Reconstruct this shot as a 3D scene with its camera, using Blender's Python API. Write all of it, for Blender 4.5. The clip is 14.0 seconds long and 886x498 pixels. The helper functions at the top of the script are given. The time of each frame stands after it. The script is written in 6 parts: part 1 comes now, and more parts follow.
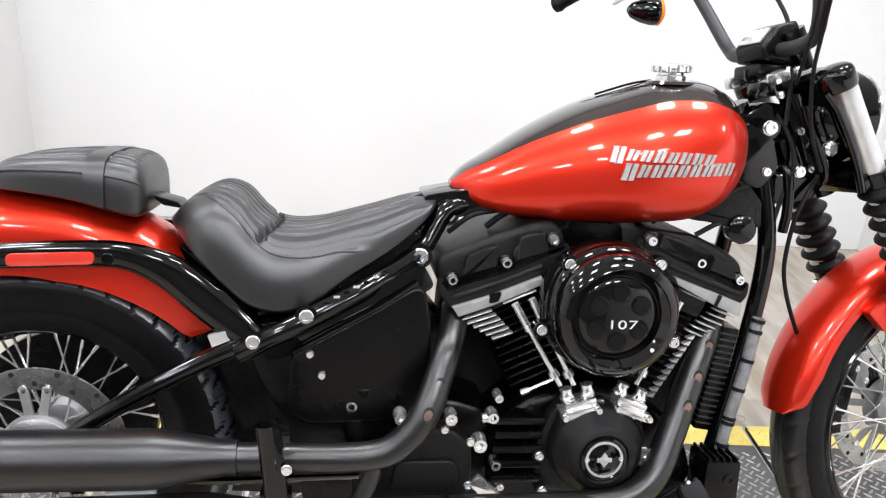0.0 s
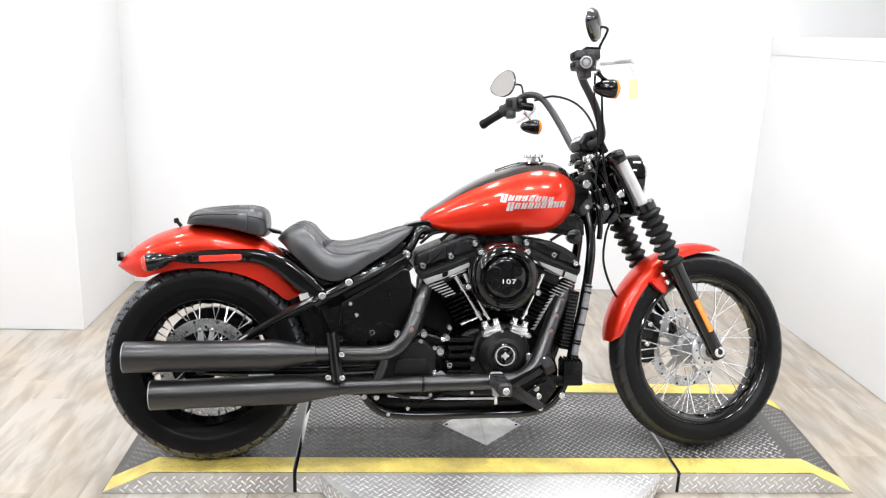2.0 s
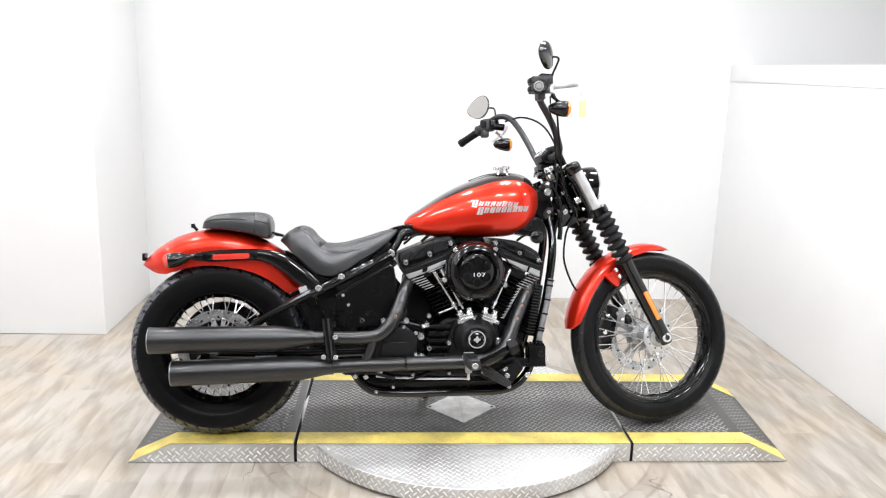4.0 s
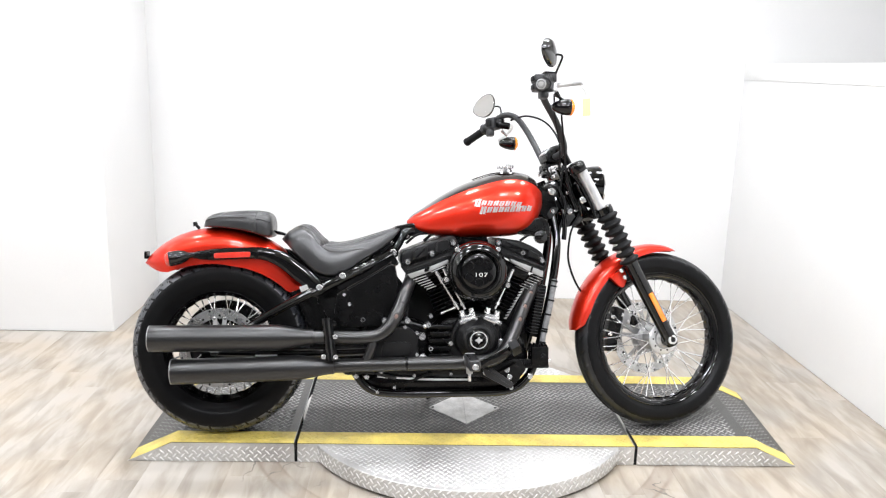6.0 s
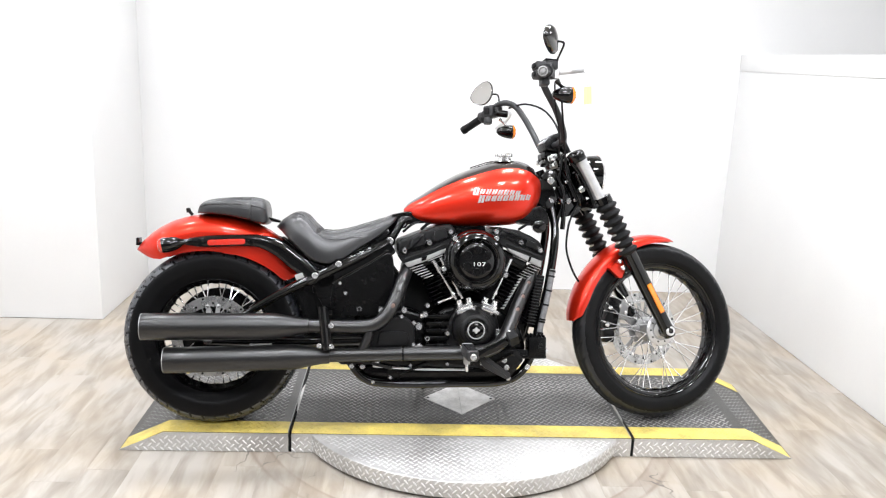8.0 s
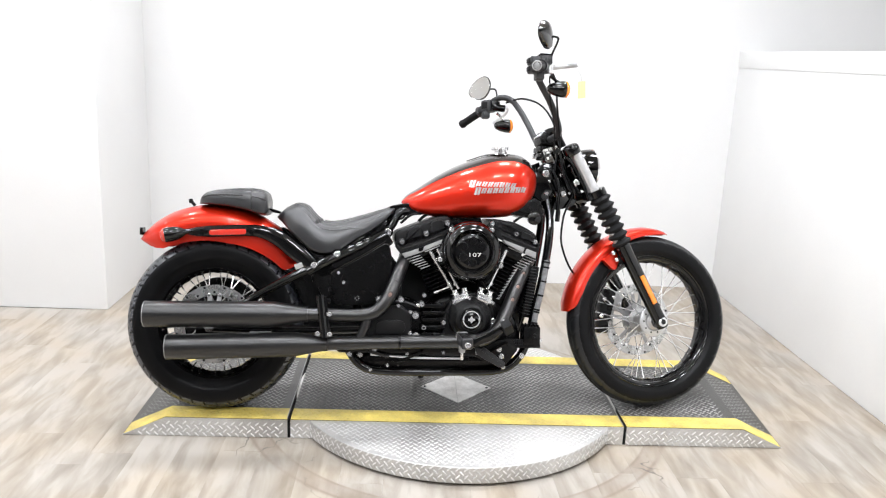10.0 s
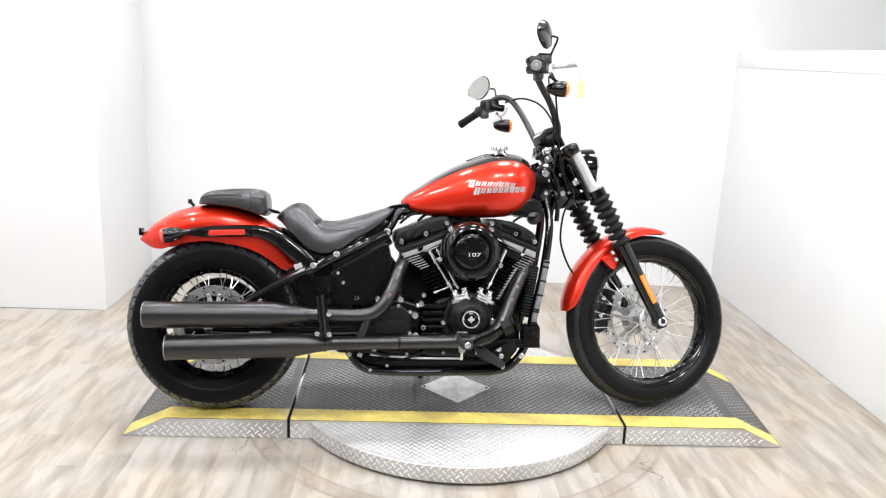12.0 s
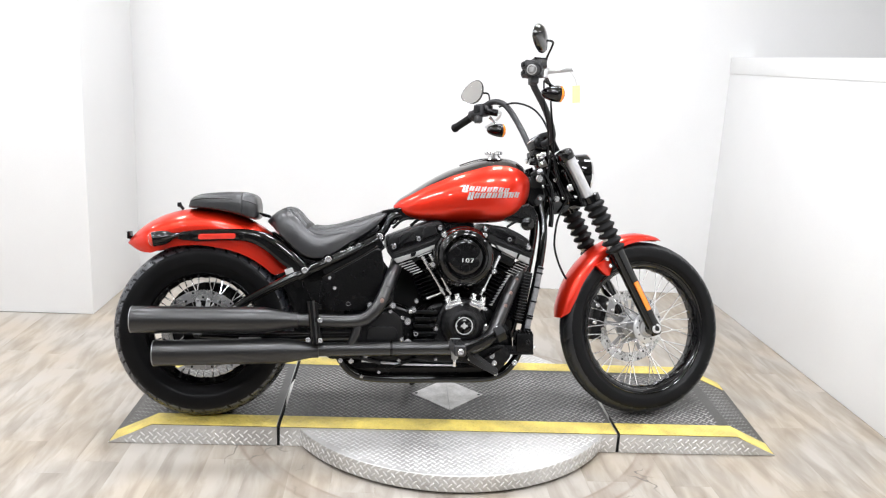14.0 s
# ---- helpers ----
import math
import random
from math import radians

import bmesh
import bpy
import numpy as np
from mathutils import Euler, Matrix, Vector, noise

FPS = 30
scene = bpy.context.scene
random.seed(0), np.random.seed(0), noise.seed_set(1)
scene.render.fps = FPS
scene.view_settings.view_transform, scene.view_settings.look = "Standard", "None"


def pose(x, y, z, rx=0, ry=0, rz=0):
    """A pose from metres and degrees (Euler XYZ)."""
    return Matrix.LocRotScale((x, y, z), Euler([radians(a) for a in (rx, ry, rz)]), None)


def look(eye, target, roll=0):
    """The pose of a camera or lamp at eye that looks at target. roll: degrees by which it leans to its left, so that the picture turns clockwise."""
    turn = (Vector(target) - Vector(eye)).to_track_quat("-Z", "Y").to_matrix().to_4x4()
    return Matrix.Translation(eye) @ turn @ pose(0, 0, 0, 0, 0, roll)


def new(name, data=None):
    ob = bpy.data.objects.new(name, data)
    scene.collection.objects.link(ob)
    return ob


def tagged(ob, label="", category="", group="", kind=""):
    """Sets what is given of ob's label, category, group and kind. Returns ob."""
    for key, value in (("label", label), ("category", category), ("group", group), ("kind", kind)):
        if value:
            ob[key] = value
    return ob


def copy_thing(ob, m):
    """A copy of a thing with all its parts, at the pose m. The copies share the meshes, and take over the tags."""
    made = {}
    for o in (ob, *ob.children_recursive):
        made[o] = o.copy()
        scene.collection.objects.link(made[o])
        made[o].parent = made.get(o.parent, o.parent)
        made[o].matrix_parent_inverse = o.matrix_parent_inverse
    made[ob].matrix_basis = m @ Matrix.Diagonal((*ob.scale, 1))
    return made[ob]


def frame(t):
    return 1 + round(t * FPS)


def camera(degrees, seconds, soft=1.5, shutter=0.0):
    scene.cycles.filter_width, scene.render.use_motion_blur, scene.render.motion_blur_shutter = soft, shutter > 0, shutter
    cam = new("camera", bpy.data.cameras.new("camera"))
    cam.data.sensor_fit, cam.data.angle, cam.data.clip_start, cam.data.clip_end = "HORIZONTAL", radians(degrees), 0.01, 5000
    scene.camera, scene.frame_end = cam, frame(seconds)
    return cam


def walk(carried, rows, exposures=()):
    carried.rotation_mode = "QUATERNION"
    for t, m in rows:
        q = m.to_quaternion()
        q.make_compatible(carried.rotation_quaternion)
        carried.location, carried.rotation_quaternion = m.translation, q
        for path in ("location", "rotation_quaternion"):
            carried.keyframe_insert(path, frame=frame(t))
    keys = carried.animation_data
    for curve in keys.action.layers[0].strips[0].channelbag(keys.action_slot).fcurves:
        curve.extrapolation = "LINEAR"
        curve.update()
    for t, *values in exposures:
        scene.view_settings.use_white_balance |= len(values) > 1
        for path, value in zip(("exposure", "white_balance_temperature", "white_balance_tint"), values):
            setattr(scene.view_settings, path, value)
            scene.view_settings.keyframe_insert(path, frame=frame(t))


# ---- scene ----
cam = camera(58.0, 14.0, soft=1.2)
PATH = [
    (0, (-0.386, -1.528, 1.339), (-0.244, 0.307, 0.556), 4.4),
    (0.5, (-0.433, -1.904, 1.427), (-0.184, -0.059, 0.696), 1.7),
    (1, (-0.364, -2.212, 1.428), (-0.24, -0.35, 0.706), 2.2),
    (1.5, (-0.373, -2.562, 1.453), (-0.186, -0.675, 0.815), 1.6),
    (2, (-0.39, -2.833, 1.499), (-0.25, -0.906, 0.979), 2.3),
    (2.5, (-0.315, -3.064, 1.479), (-0.211, -1.138, 0.95), 5.0),
    (3, (-0.346, -3.266, 1.49), (-0.205, -1.325, 1.029), 1.5),
    (5.5, (-0.264, -3.273, 1.49), (-0.164, -1.324, 1.051), 2.2),
    (6, (-0.261, -3.248, 1.487), (-0.179, -1.3, 1.04), 1.7),
    (6.5, (-0.275, -3.231, 1.48), (-0.178, -1.287, 1.022), 1.6),
    (7, (-0.276, -3.222, 1.471), (-0.165, -1.28, 1.009), 2.1),
    (7.5, (-0.289, -3.215, 1.474), (-0.186, -1.274, 1.002), 2.0),
    (8, (-0.297, -3.211, 1.471), (-0.183, -1.27, 1.002), 2.4),
    (10.5, (-0.26, -3.287, 1.461), (-0.162, -1.348, 0.98), 2.6),
    (11, (-0.26, -3.284, 1.46), (-0.16, -1.349, 0.964), 2.6),
    (11.5, (-0.263, -3.281, 1.461), (-0.16, -1.344, 0.973), 2.4),
    (12, (-0.269, -3.277, 1.463), (-0.165, -1.337, 0.987), 2.5),
    (12.5, (-0.269, -3.268, 1.461), (-0.159, -1.328, 0.987), 2.6),
    (13, (-0.275, -3.253, 1.462), (-0.152, -1.314, 0.986), 2.7),
    (13.5, (-0.282, -3.245, 1.461), (-0.158, -1.305, 0.994), 2.8),
    (14, (-0.281, -3.243, 1.458), (-0.151, -1.302, 0.994), 3.0),
]
EXPOSURES = [(0.0, -0.19), (1.0, -0.12), (2.0, -0.06), (3.0, -0.13), (5.5, -0.06), (7.5, 0.0), (8.2, -0.1), (10.5, -0.16), (11.5, -0.08), (12.5, -0.1), (13.5, -0.14), (14.0, -0.22)]
walk(cam, [(t, look(eye, target, roll)) for t, eye, target, roll in PATH], EXPOSURES)

# ---- light ----
world = bpy.data.worlds.new("world")
scene.world = world
world.use_nodes = True
world.node_tree.nodes["Background"].inputs[0].default_value = (0.8, 0.9, 1.0, 1)
world.node_tree.nodes["Background"].inputs[1].default_value = 0.02
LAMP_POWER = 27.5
# row -3.4, column -3.7 and the last spot are fill added for the walls
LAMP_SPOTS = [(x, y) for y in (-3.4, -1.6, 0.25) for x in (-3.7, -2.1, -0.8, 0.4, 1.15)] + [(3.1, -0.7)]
CEILING = 3.1


# ---- materials ----
def mat(name, color, rough=0.5, metal=0.0, vary=0.15, scale=8.0, bump=0.0, bump_scale=60.0, coat=0.0, spec=0.5, stain=None):
    """A surface: base colour broken up at two scales, roughness broken up, fine relief."""
    m = bpy.data.materials.new(name)
    m.use_nodes = True
    n, l = m.node_tree.nodes, m.node_tree.links
    b = n["Principled BSDF"]
    tc = n.new("ShaderNodeTexCoord")
    big, fine = n.new("ShaderNodeTexNoise"), n.new("ShaderNodeTexNoise")
    big.inputs["Scale"].default_value, big.inputs["Detail"].default_value = scale, 5
    fine.inputs["Scale"].default_value, fine.inputs["Detail"].default_value = bump_scale, 4
    l.new(tc.outputs["Object"], big.inputs["Vector"])
    l.new(tc.outputs["Object"], fine.inputs["Vector"])
    add = n.new("ShaderNodeMath")
    add.operation = "MULTIPLY_ADD"
    add.inputs[1].default_value = 0.35
    l.new(fine.outputs["Fac"], add.inputs[0])
    l.new(big.outputs["Fac"], add.inputs[2])
    ramp = n.new("ShaderNodeValToRGB")
    lo, hi = ramp.color_ramp.elements
    dark = stain or tuple(c * (1 - vary) for c in color)
    light = tuple(min(1, c * (1 + vary)) for c in color)
    lo.position, hi.position = 0.45, 0.9
    lo.color, hi.color = (*dark, 1), (*light, 1)
    l.new(add.outputs[0], ramp.inputs[0])
    l.new(ramp.outputs[0], b.inputs["Base Color"])
    rr = n.new("ShaderNodeMapRange")
    rr.inputs["To Min"].default_value, rr.inputs["To Max"].default_value = max(0.02, rough * 0.8), min(1, rough * 1.2 + 0.01)
    l.new(big.outputs["Fac"], rr.inputs["Value"])
    l.new(rr.outputs[0], b.inputs["Roughness"])
    b.inputs["Metallic"].default_value = metal
    b.inputs["Coat Weight"].default_value = coat
    b.inputs["Coat Roughness"].default_value = 0.03
    b.inputs["Specular IOR Level"].default_value = spec
    if bump:
        bp = n.new("ShaderNodeBump")
        bp.inputs["Strength"].default_value, bp.inputs["Distance"].default_value = bump, 0.002
        l.new(fine.outputs["Fac"], bp.inputs["Height"])
        l.new(bp.outputs[0], b.inputs["Normal"])
    return m


def lens(name, color, glow=0.0):
    m = mat(name, color, 0.08, 0, 0.05, 30, 0.2, 300, coat=1.0)
    b = m.node_tree.nodes["Principled BSDF"]
    b.inputs["Subsurface Weight"].default_value = 0.3
    b.inputs["Subsurface Radius"].default_value = (0.01, 0.004, 0.002)
    return m


RED = mat("red_metallic_paint", (0.66, 0.022, 0.0052), 0.31, 0.63, 0.08, 3, 0.0, 900, coat=0.6, spec=0.35)
RED.node_tree.nodes["Principled BSDF"].inputs["Coat Roughness"].default_value = 0.05
BLACK = mat("gloss_black_paint", (0.0012, 0.0012, 0.0013), 0.07, 0, 0.2, 6, 0.0, 200, coat=0.2, spec=0.42)
RIM = mat("black_rim_enamel", (0.0018, 0.0018, 0.002), 0.08, 0, 0.2, 9, 0.0, 200, spec=0.6)
STRIPE = mat("black_tank_paint", (0.014, 0.009, 0.008), 0.14, 0, 0.2, 6, 0.0, 200, coat=1.0)
SATIN = mat("satin_black_coating", (0.0012, 0.0012, 0.0013), 0.26, 0, 0.25, 14, 0.15, 700, spec=0.27)
WRINKLE = mat("wrinkle_black_coating", (0.0036, 0.0036, 0.0038), 0.34, 0, 0.25, 20, 0.5, 900, spec=0.26)
PIPE = mat("matte_black_exhaust_coating", (0.0055, 0.0054, 0.0053), 0.31, 0, 0.35, 9, 0.12, 500, spec=0.72)
RUBBER = mat("tyre_rubber", (0.0034, 0.0034, 0.0037), 0.36, 0, 0.35, 7, 0.3, 220, stain=(0.002, 0.002, 0.0022), spec=0.17)
# tread paler than the sidewall: the light it catches is in the colour
TREAD = mat("tread_sheen_rubber", (0.0105, 0.011, 0.012), 0.34, 0, 0.3, 9, 0.12, 220, stain=(0.007, 0.0074, 0.008), spec=0.5)
# rear tread tinted blue-grey for the white wall it reflects
SHEENTREAD = mat("rear_tread_sheen_rubber", (0.036, 0.039, 0.046), 0.27, 0, 0.3, 9, 0.12, 220, stain=(0.027, 0.029, 0.034), spec=1.0)
MIRRORBACK = mat("polished_black_shell", (0.004, 0.004, 0.0042), 0.06, 0, 0.2, 9, 0.0, 200, coat=1.0, spec=0.8)
SOFT = mat("moulded_rubber", (0.008, 0.008, 0.0084), 0.48, 0, 0.2, 12, 0.2, 300, spec=0.16)
LEATHER = mat("black_vinyl_leather", (0.0075, 0.0077, 0.0085), 0.34, 0, 0.2, 10, 0.12, 1300, spec=0.9)
CHROME = mat("chrome", (0.90, 0.90, 0.90), 0.17, 0.9, 0.05, 20)
STEEL = mat("brushed_steel", (0.72, 0.72, 0.72), 0.34, 0.7, 0.12, 30, 0.1, 400)
ALLOY = mat("machined_alloy", (0.38, 0.38, 0.375), 0.44, 0.55, 0.14, 30, 0.2, 500)
DISC = mat("brake_disc_steel", (0.5, 0.5, 0.49), 0.27, 0.95, 0.14, 26, 0.1, 500)
PLATE = mat("bare_tread_plate", (0.58, 0.575, 0.56), 0.44, 0.6, 0.25, 4, 0.3, 260, stain=(0.42, 0.41, 0.39))
SCRATCHED = mat("scratched_bare_steel", (0.55, 0.548, 0.54), 0.42, 0.5, 0.3, 14, 0.3, 120, stain=(0.36, 0.355, 0.34))
# lug steel, a lighter tone than the plate below
LUG = mat("pale_lug_steel", (0.72, 0.715, 0.70), 0.36, 0.5, 0.2, 9, 0.2, 260)
# plate grey lightened for wear and for the light the lugs catch
WORNLITLUG = mat("grey_paint_worn_and_lit", (0.33, 0.327, 0.318), 0.36, 0.4, 0.4, 5, 0.2, 240, stain=(0.15, 0.147, 0.14))
GREYPLATE = mat("grey_painted_tread_plate", (0.075, 0.074, 0.071), 0.4, 0.15, 0.5, 3, 0.3, 240, stain=(0.03, 0.027, 0.022))
YELLOW = mat("yellow_safety_paint", (0.72, 0.575, 0.14), 0.48, 0, 0.25, 9, 0.3, 200, stain=(0.46, 0.36, 0.10))
GAP = mat("dark_gap", (0.006, 0.006, 0.006), 0.9)
WALL = mat("white_wall_paint", (0.77, 0.77, 0.762), 0.6, 0, 0.03, 1.5, 0.12, 180)
DARKWALL = mat("dark_reflected_wall", (0.16, 0.16, 0.165), 0.7, 0, 0.1, 1.5)
# white greyed a little: the far wall's dimmer light is in the colour
DIMWALL = mat("dimmed_white_wall", (0.74, 0.73, 0.71), 0.7, 0, 0.05, 1.5, 0.1, 180)
CEIL = mat("ceiling_paint", (0.78, 0.78, 0.77), 0.8, 0, 0.04, 2)
TRIM = mat("white_trim", (0.8, 0.8, 0.79), 0.4, 0, 0.04, 3)
JOINT = mat("floor_joint", (0.23, 0.2, 0.162), 0.7)
REDLENS = lens("red_lens", (0.62, 0.035, 0.02))
AMBER = lens("amber_lens", (0.9, 0.27, 0.02))
TAG = mat("yellow_paper_tag", (0.84, 0.79, 0.34), 0.7, 0, 0.06)
GLASS = mat("mirror_glass", (0.9, 0.9, 0.9), 0.03, 1.0, 0.01)
CLEAR = mat("lamp_glass", (0.75, 0.76, 0.78), 0.05, 0.6, 0.02, coat=1)
WHITEMARK = mat("white_print", (0.62, 0.62, 0.61), 0.4, 0, 0.05)
COPPER = mat("heat_tinted_steel", (0.20, 0.13, 0.105), 0.45, 0.4, 0.3, 60)
SLEEVE = mat("grey_woven_sleeve", (0.20, 0.20, 0.205), 0.5, 0.2, 0.35, 60, 0.5, 500)
BARGREY = mat("satin_charcoal_coating", (0.024, 0.024, 0.025), 0.38, 0, 0.2, 14, 0.2, 600, spec=0.4)
GOLD = mat("silver_badge", (0.42, 0.415, 0.40), 0.42, 0.5, 0.15, 60)


def plank_mat():
    m = bpy.data.materials.new("pale_oak_vinyl_planks")
    m.use_nodes = True
    n, l = m.node_tree.nodes, m.node_tree.links
    b = n["Principled BSDF"]
    geo, info = n.new("ShaderNodeNewGeometry"), n.new("ShaderNodeObjectInfo")
    mp = n.new("ShaderNodeMapping")
    mp.inputs["Scale"].default_value = (6.5, 1.3, 1)
    off = n.new("ShaderNodeCombineXYZ")
    k = n.new("ShaderNodeMath")
    k.operation = "MULTIPLY"
    k.inputs[1].default_value = 37.0
    l.new(info.outputs["Random"], k.inputs[0])
    l.new(k.outputs[0], off.inputs[0])
    l.new(k.outputs[0], off.inputs[2])
    l.new(off.outputs[0], mp.inputs["Location"])
    l.new(geo.outputs["Position"], mp.inputs["Vector"])
    grain, cloud = n.new("ShaderNodeTexNoise"), n.new("ShaderNodeTexNoise")
    grain.inputs["Scale"].default_value, grain.inputs["Detail"].default_value, grain.inputs["Distortion"].default_value = 3.0, 5, 0.5
    cloud.inputs["Scale"].default_value, cloud.inputs["Detail"].default_value = 1.1, 3
    l.new(mp.outputs[0], grain.inputs["Vector"])
    l.new(mp.outputs[0], cloud.inputs["Vector"])
    mix = n.new("ShaderNodeMath")
    mix.operation = "MULTIPLY_ADD"
    mix.inputs[1].default_value = 0.6
    l.new(cloud.outputs["Fac"], mix.inputs[0])
    l.new(grain.outputs["Fac"], mix.inputs[2])
    tone = n.new("ShaderNodeMath")
    tone.operation = "MULTIPLY_ADD"
    tone.inputs[1].default_value = 0.12
    l.new(info.outputs["Random"], tone.inputs[0])
    l.new(mix.outputs[0], tone.inputs[2])
    ramp = n.new("ShaderNodeValToRGB")
    e = ramp.color_ramp.elements
    e[0].position, e[0].color = 0.58, (0.245, 0.215, 0.176, 1)
    e[1].position, e[1].color = 0.98, (0.413, 0.381, 0.338, 1)
    mid = e.new(0.80)
    mid.color = (0.329, 0.297, 0.254, 1)
    l.new(tone.outputs[0], ramp.inputs[0])
    tint = n.new("ShaderNodeTexNoise")
    tint.inputs["Scale"].default_value, tint.inputs["Detail"].default_value = 2.3, 5
    l.new(geo.outputs["Position"], tint.inputs["Vector"])
    tr = n.new("ShaderNodeMapRange")
    tr.inputs["From Min"].default_value, tr.inputs["From Max"].default_value = 0.42, 0.62
    l.new(tint.outputs["Fac"], tr.inputs["Value"])
    hue = n.new("ShaderNodeMixRGB")
    hue.blend_type = "MULTIPLY"
    hue.inputs[2].default_value = (1.0, 0.935, 0.845, 1)
    l.new(tr.outputs[0], hue.inputs[0])
    l.new(ramp.outputs[0], hue.inputs[1])
    # worn ring swept by the turntable's edge
    ctr = n.new("ShaderNodeVectorMath")
    ctr.operation = "SUBTRACT"
    ctr.inputs[1].default_value = (-0.02, -0.11, 0)
    flat = n.new("ShaderNodeVectorMath")
    flat.operation = "MULTIPLY"
    flat.inputs[1].default_value = (1, 1, 0)
    ln = n.new("ShaderNodeVectorMath")
    ln.operation = "LENGTH"
    l.new(geo.outputs["Position"], ctr.inputs[0])
    l.new(ctr.outputs[0], flat.inputs[0])
    l.new(flat.outputs[0], ln.inputs[0])
    ringr = n.new("ShaderNodeValToRGB")
    re = ringr.color_ramp.elements
    re[0].position, re[0].color = 0.795, (0, 0, 0, 1)
    re[1].position, re[1].color = 0.885, (0, 0, 0, 1)
    for at, v in ((0.801, 0.95), (0.812, 0.45), (0.858, 0.35), (0.869, 0.95), (0.878, 0.25)):
        re.new(at).color = (v, v, v, 1)
    l.new(ln.outputs["Value"], ringr.inputs[0])
    blot = n.new("ShaderNodeTexNoise")
    blot.inputs["Scale"].default_value, blot.inputs["Detail"].default_value = 5, 6
    l.new(geo.outputs["Position"], blot.inputs["Vector"])
    bl = n.new("ShaderNodeMapRange")
    bl.inputs["From Min"].default_value, bl.inputs["From Max"].default_value = 0.32, 0.56
    bl.inputs["To Max"].default_value = 0.9
    l.new(blot.outputs["Fac"], bl.inputs["Value"])
    amt = n.new("ShaderNodeMath")
    amt.operation = "MULTIPLY"
    l.new(ringr.outputs[0], amt.inputs[0])
    l.new(bl.outputs[0], amt.inputs[1])
    worn = n.new("ShaderNodeMixRGB")
    worn.inputs[2].default_value = (0.22, 0.17, 0.13, 1)
    l.new(amt.outputs[0], worn.inputs[0])
    l.new(hue.outputs[0], worn.inputs[1])
    # fine cracks and torn edges in the vinyl round the turntable
    path = n.new("ShaderNodeTexNoise")
    path.inputs["Scale"].default_value, path.inputs["Detail"].default_value = 2.6, 4
    l.new(geo.outputs["Position"], path.inputs["Vector"])
    off_line = n.new("ShaderNodeMath")
    off_line.operation = "SUBTRACT"
    off_line.inputs[1].default_value = 0.5
    l.new(path.outputs["Fac"], off_line.inputs[0])
    dist = n.new("ShaderNodeMath")
    dist.operation = "ABSOLUTE"
    l.new(off_line.outputs[0], dist.inputs[0])
    thin = n.new("ShaderNodeMapRange")
    thin.inputs["From Min"].default_value, thin.inputs["From Max"].default_value = 0.0015, 0.006
    thin.inputs["To Min"].default_value, thin.inputs["To Max"].default_value = 1.0, 0.0
    l.new(dist.outputs[0], thin.inputs["Value"])
    zone = n.new("ShaderNodeValToRGB")
    ze = zone.color_ramp.elements
    ze[0].position, ze[0].color = 0.70, (0, 0, 0, 1)
    ze[1].position, ze[1].color = 1.0, (0, 0, 0, 1)
    ze.new(0.78).color = (0.8, 0.8, 0.8, 1)
    ze.new(0.93).color = (0.8, 0.8, 0.8, 1)
    l.new(ln.outputs["Value"], zone.inputs[0])
    some = n.new("ShaderNodeMapRange")
    some.inputs["From Min"].default_value, some.inputs["From Max"].default_value = 0.52, 0.6
    l.new(blot.outputs["Fac"], some.inputs["Value"])
    part_of = n.new("ShaderNodeMath")
    part_of.operation = "MULTIPLY"
    l.new(thin.outputs[0], part_of.inputs[0])
    l.new(some.outputs[0], part_of.inputs[1])
    torn = n.new("ShaderNodeMath")
    torn.operation = "MULTIPLY"
    l.new(part_of.outputs[0], torn.inputs[0])
    l.new(zone.outputs[0], torn.inputs[1])
    cracked = n.new("ShaderNodeMixRGB")
    cracked.inputs[2].default_value = (0.10, 0.09, 0.08, 1)
    l.new(torn.outputs[0], cracked.inputs[0])
    l.new(worn.outputs[0], cracked.inputs[1])
    l.new(cracked.outputs[0], b.inputs["Base Color"])
    b.inputs["Roughness"].default_value = 0.42
    bp = n.new("ShaderNodeBump")
    bp.inputs["Strength"].default_value, bp.inputs["Distance"].default_value = 0.15, 0.002
    l.new(grain.outputs["Fac"], bp.inputs["Height"])
    l.new(bp.outputs[0], b.inputs["Normal"])
    return m


PLANK = plank_mat()


def glow(name, color, strength):
    m = bpy.data.materials.new(name)
    m.use_nodes = True
    b = m.node_tree.nodes["Principled BSDF"]
    b.inputs["Emission Color"].default_value, b.inputs["Emission Strength"].default_value = (*color, 1), strength
    return m


DIFFUSER = glow("lit_diffuser", (1, 0.98, 0.95), 6.0)


# ---- shapes ----
def V(*a):
    return Vector(a)


def finish(name, bm, material, sharp=38, smooth=True):
    bmesh.ops.recalc_face_normals(bm, faces=bm.faces)
    me = bpy.data.meshes.new(name)
    bm.to_mesh(me)
    bm.free()
    if smooth:
        me.polygons.foreach_set("use_smooth", [True] * len(me.polygons))
        me.set_sharp_from_angle(angle=radians(sharp))
    for m in material if isinstance(material, (list, tuple)) else [material]:
        me.materials.append(m)
    return me


def part(name, bm, material, parent, label="", m=None, sharp=38):
    """One mesh object under a thing or a part."""
    ob = new(name, bm if isinstance(bm, bpy.types.Mesh) else finish(name, bm, material, sharp))
    ob.parent = parent
    if m is not None:
        ob.matrix_basis = m
    return tagged(ob, label) if label else ob


def thing(name, bm, material, label, category, group="", kind="", sharp=38):
    return tagged(new(name, finish(name, bm, material, sharp) if bm else None), label, category, group, kind)


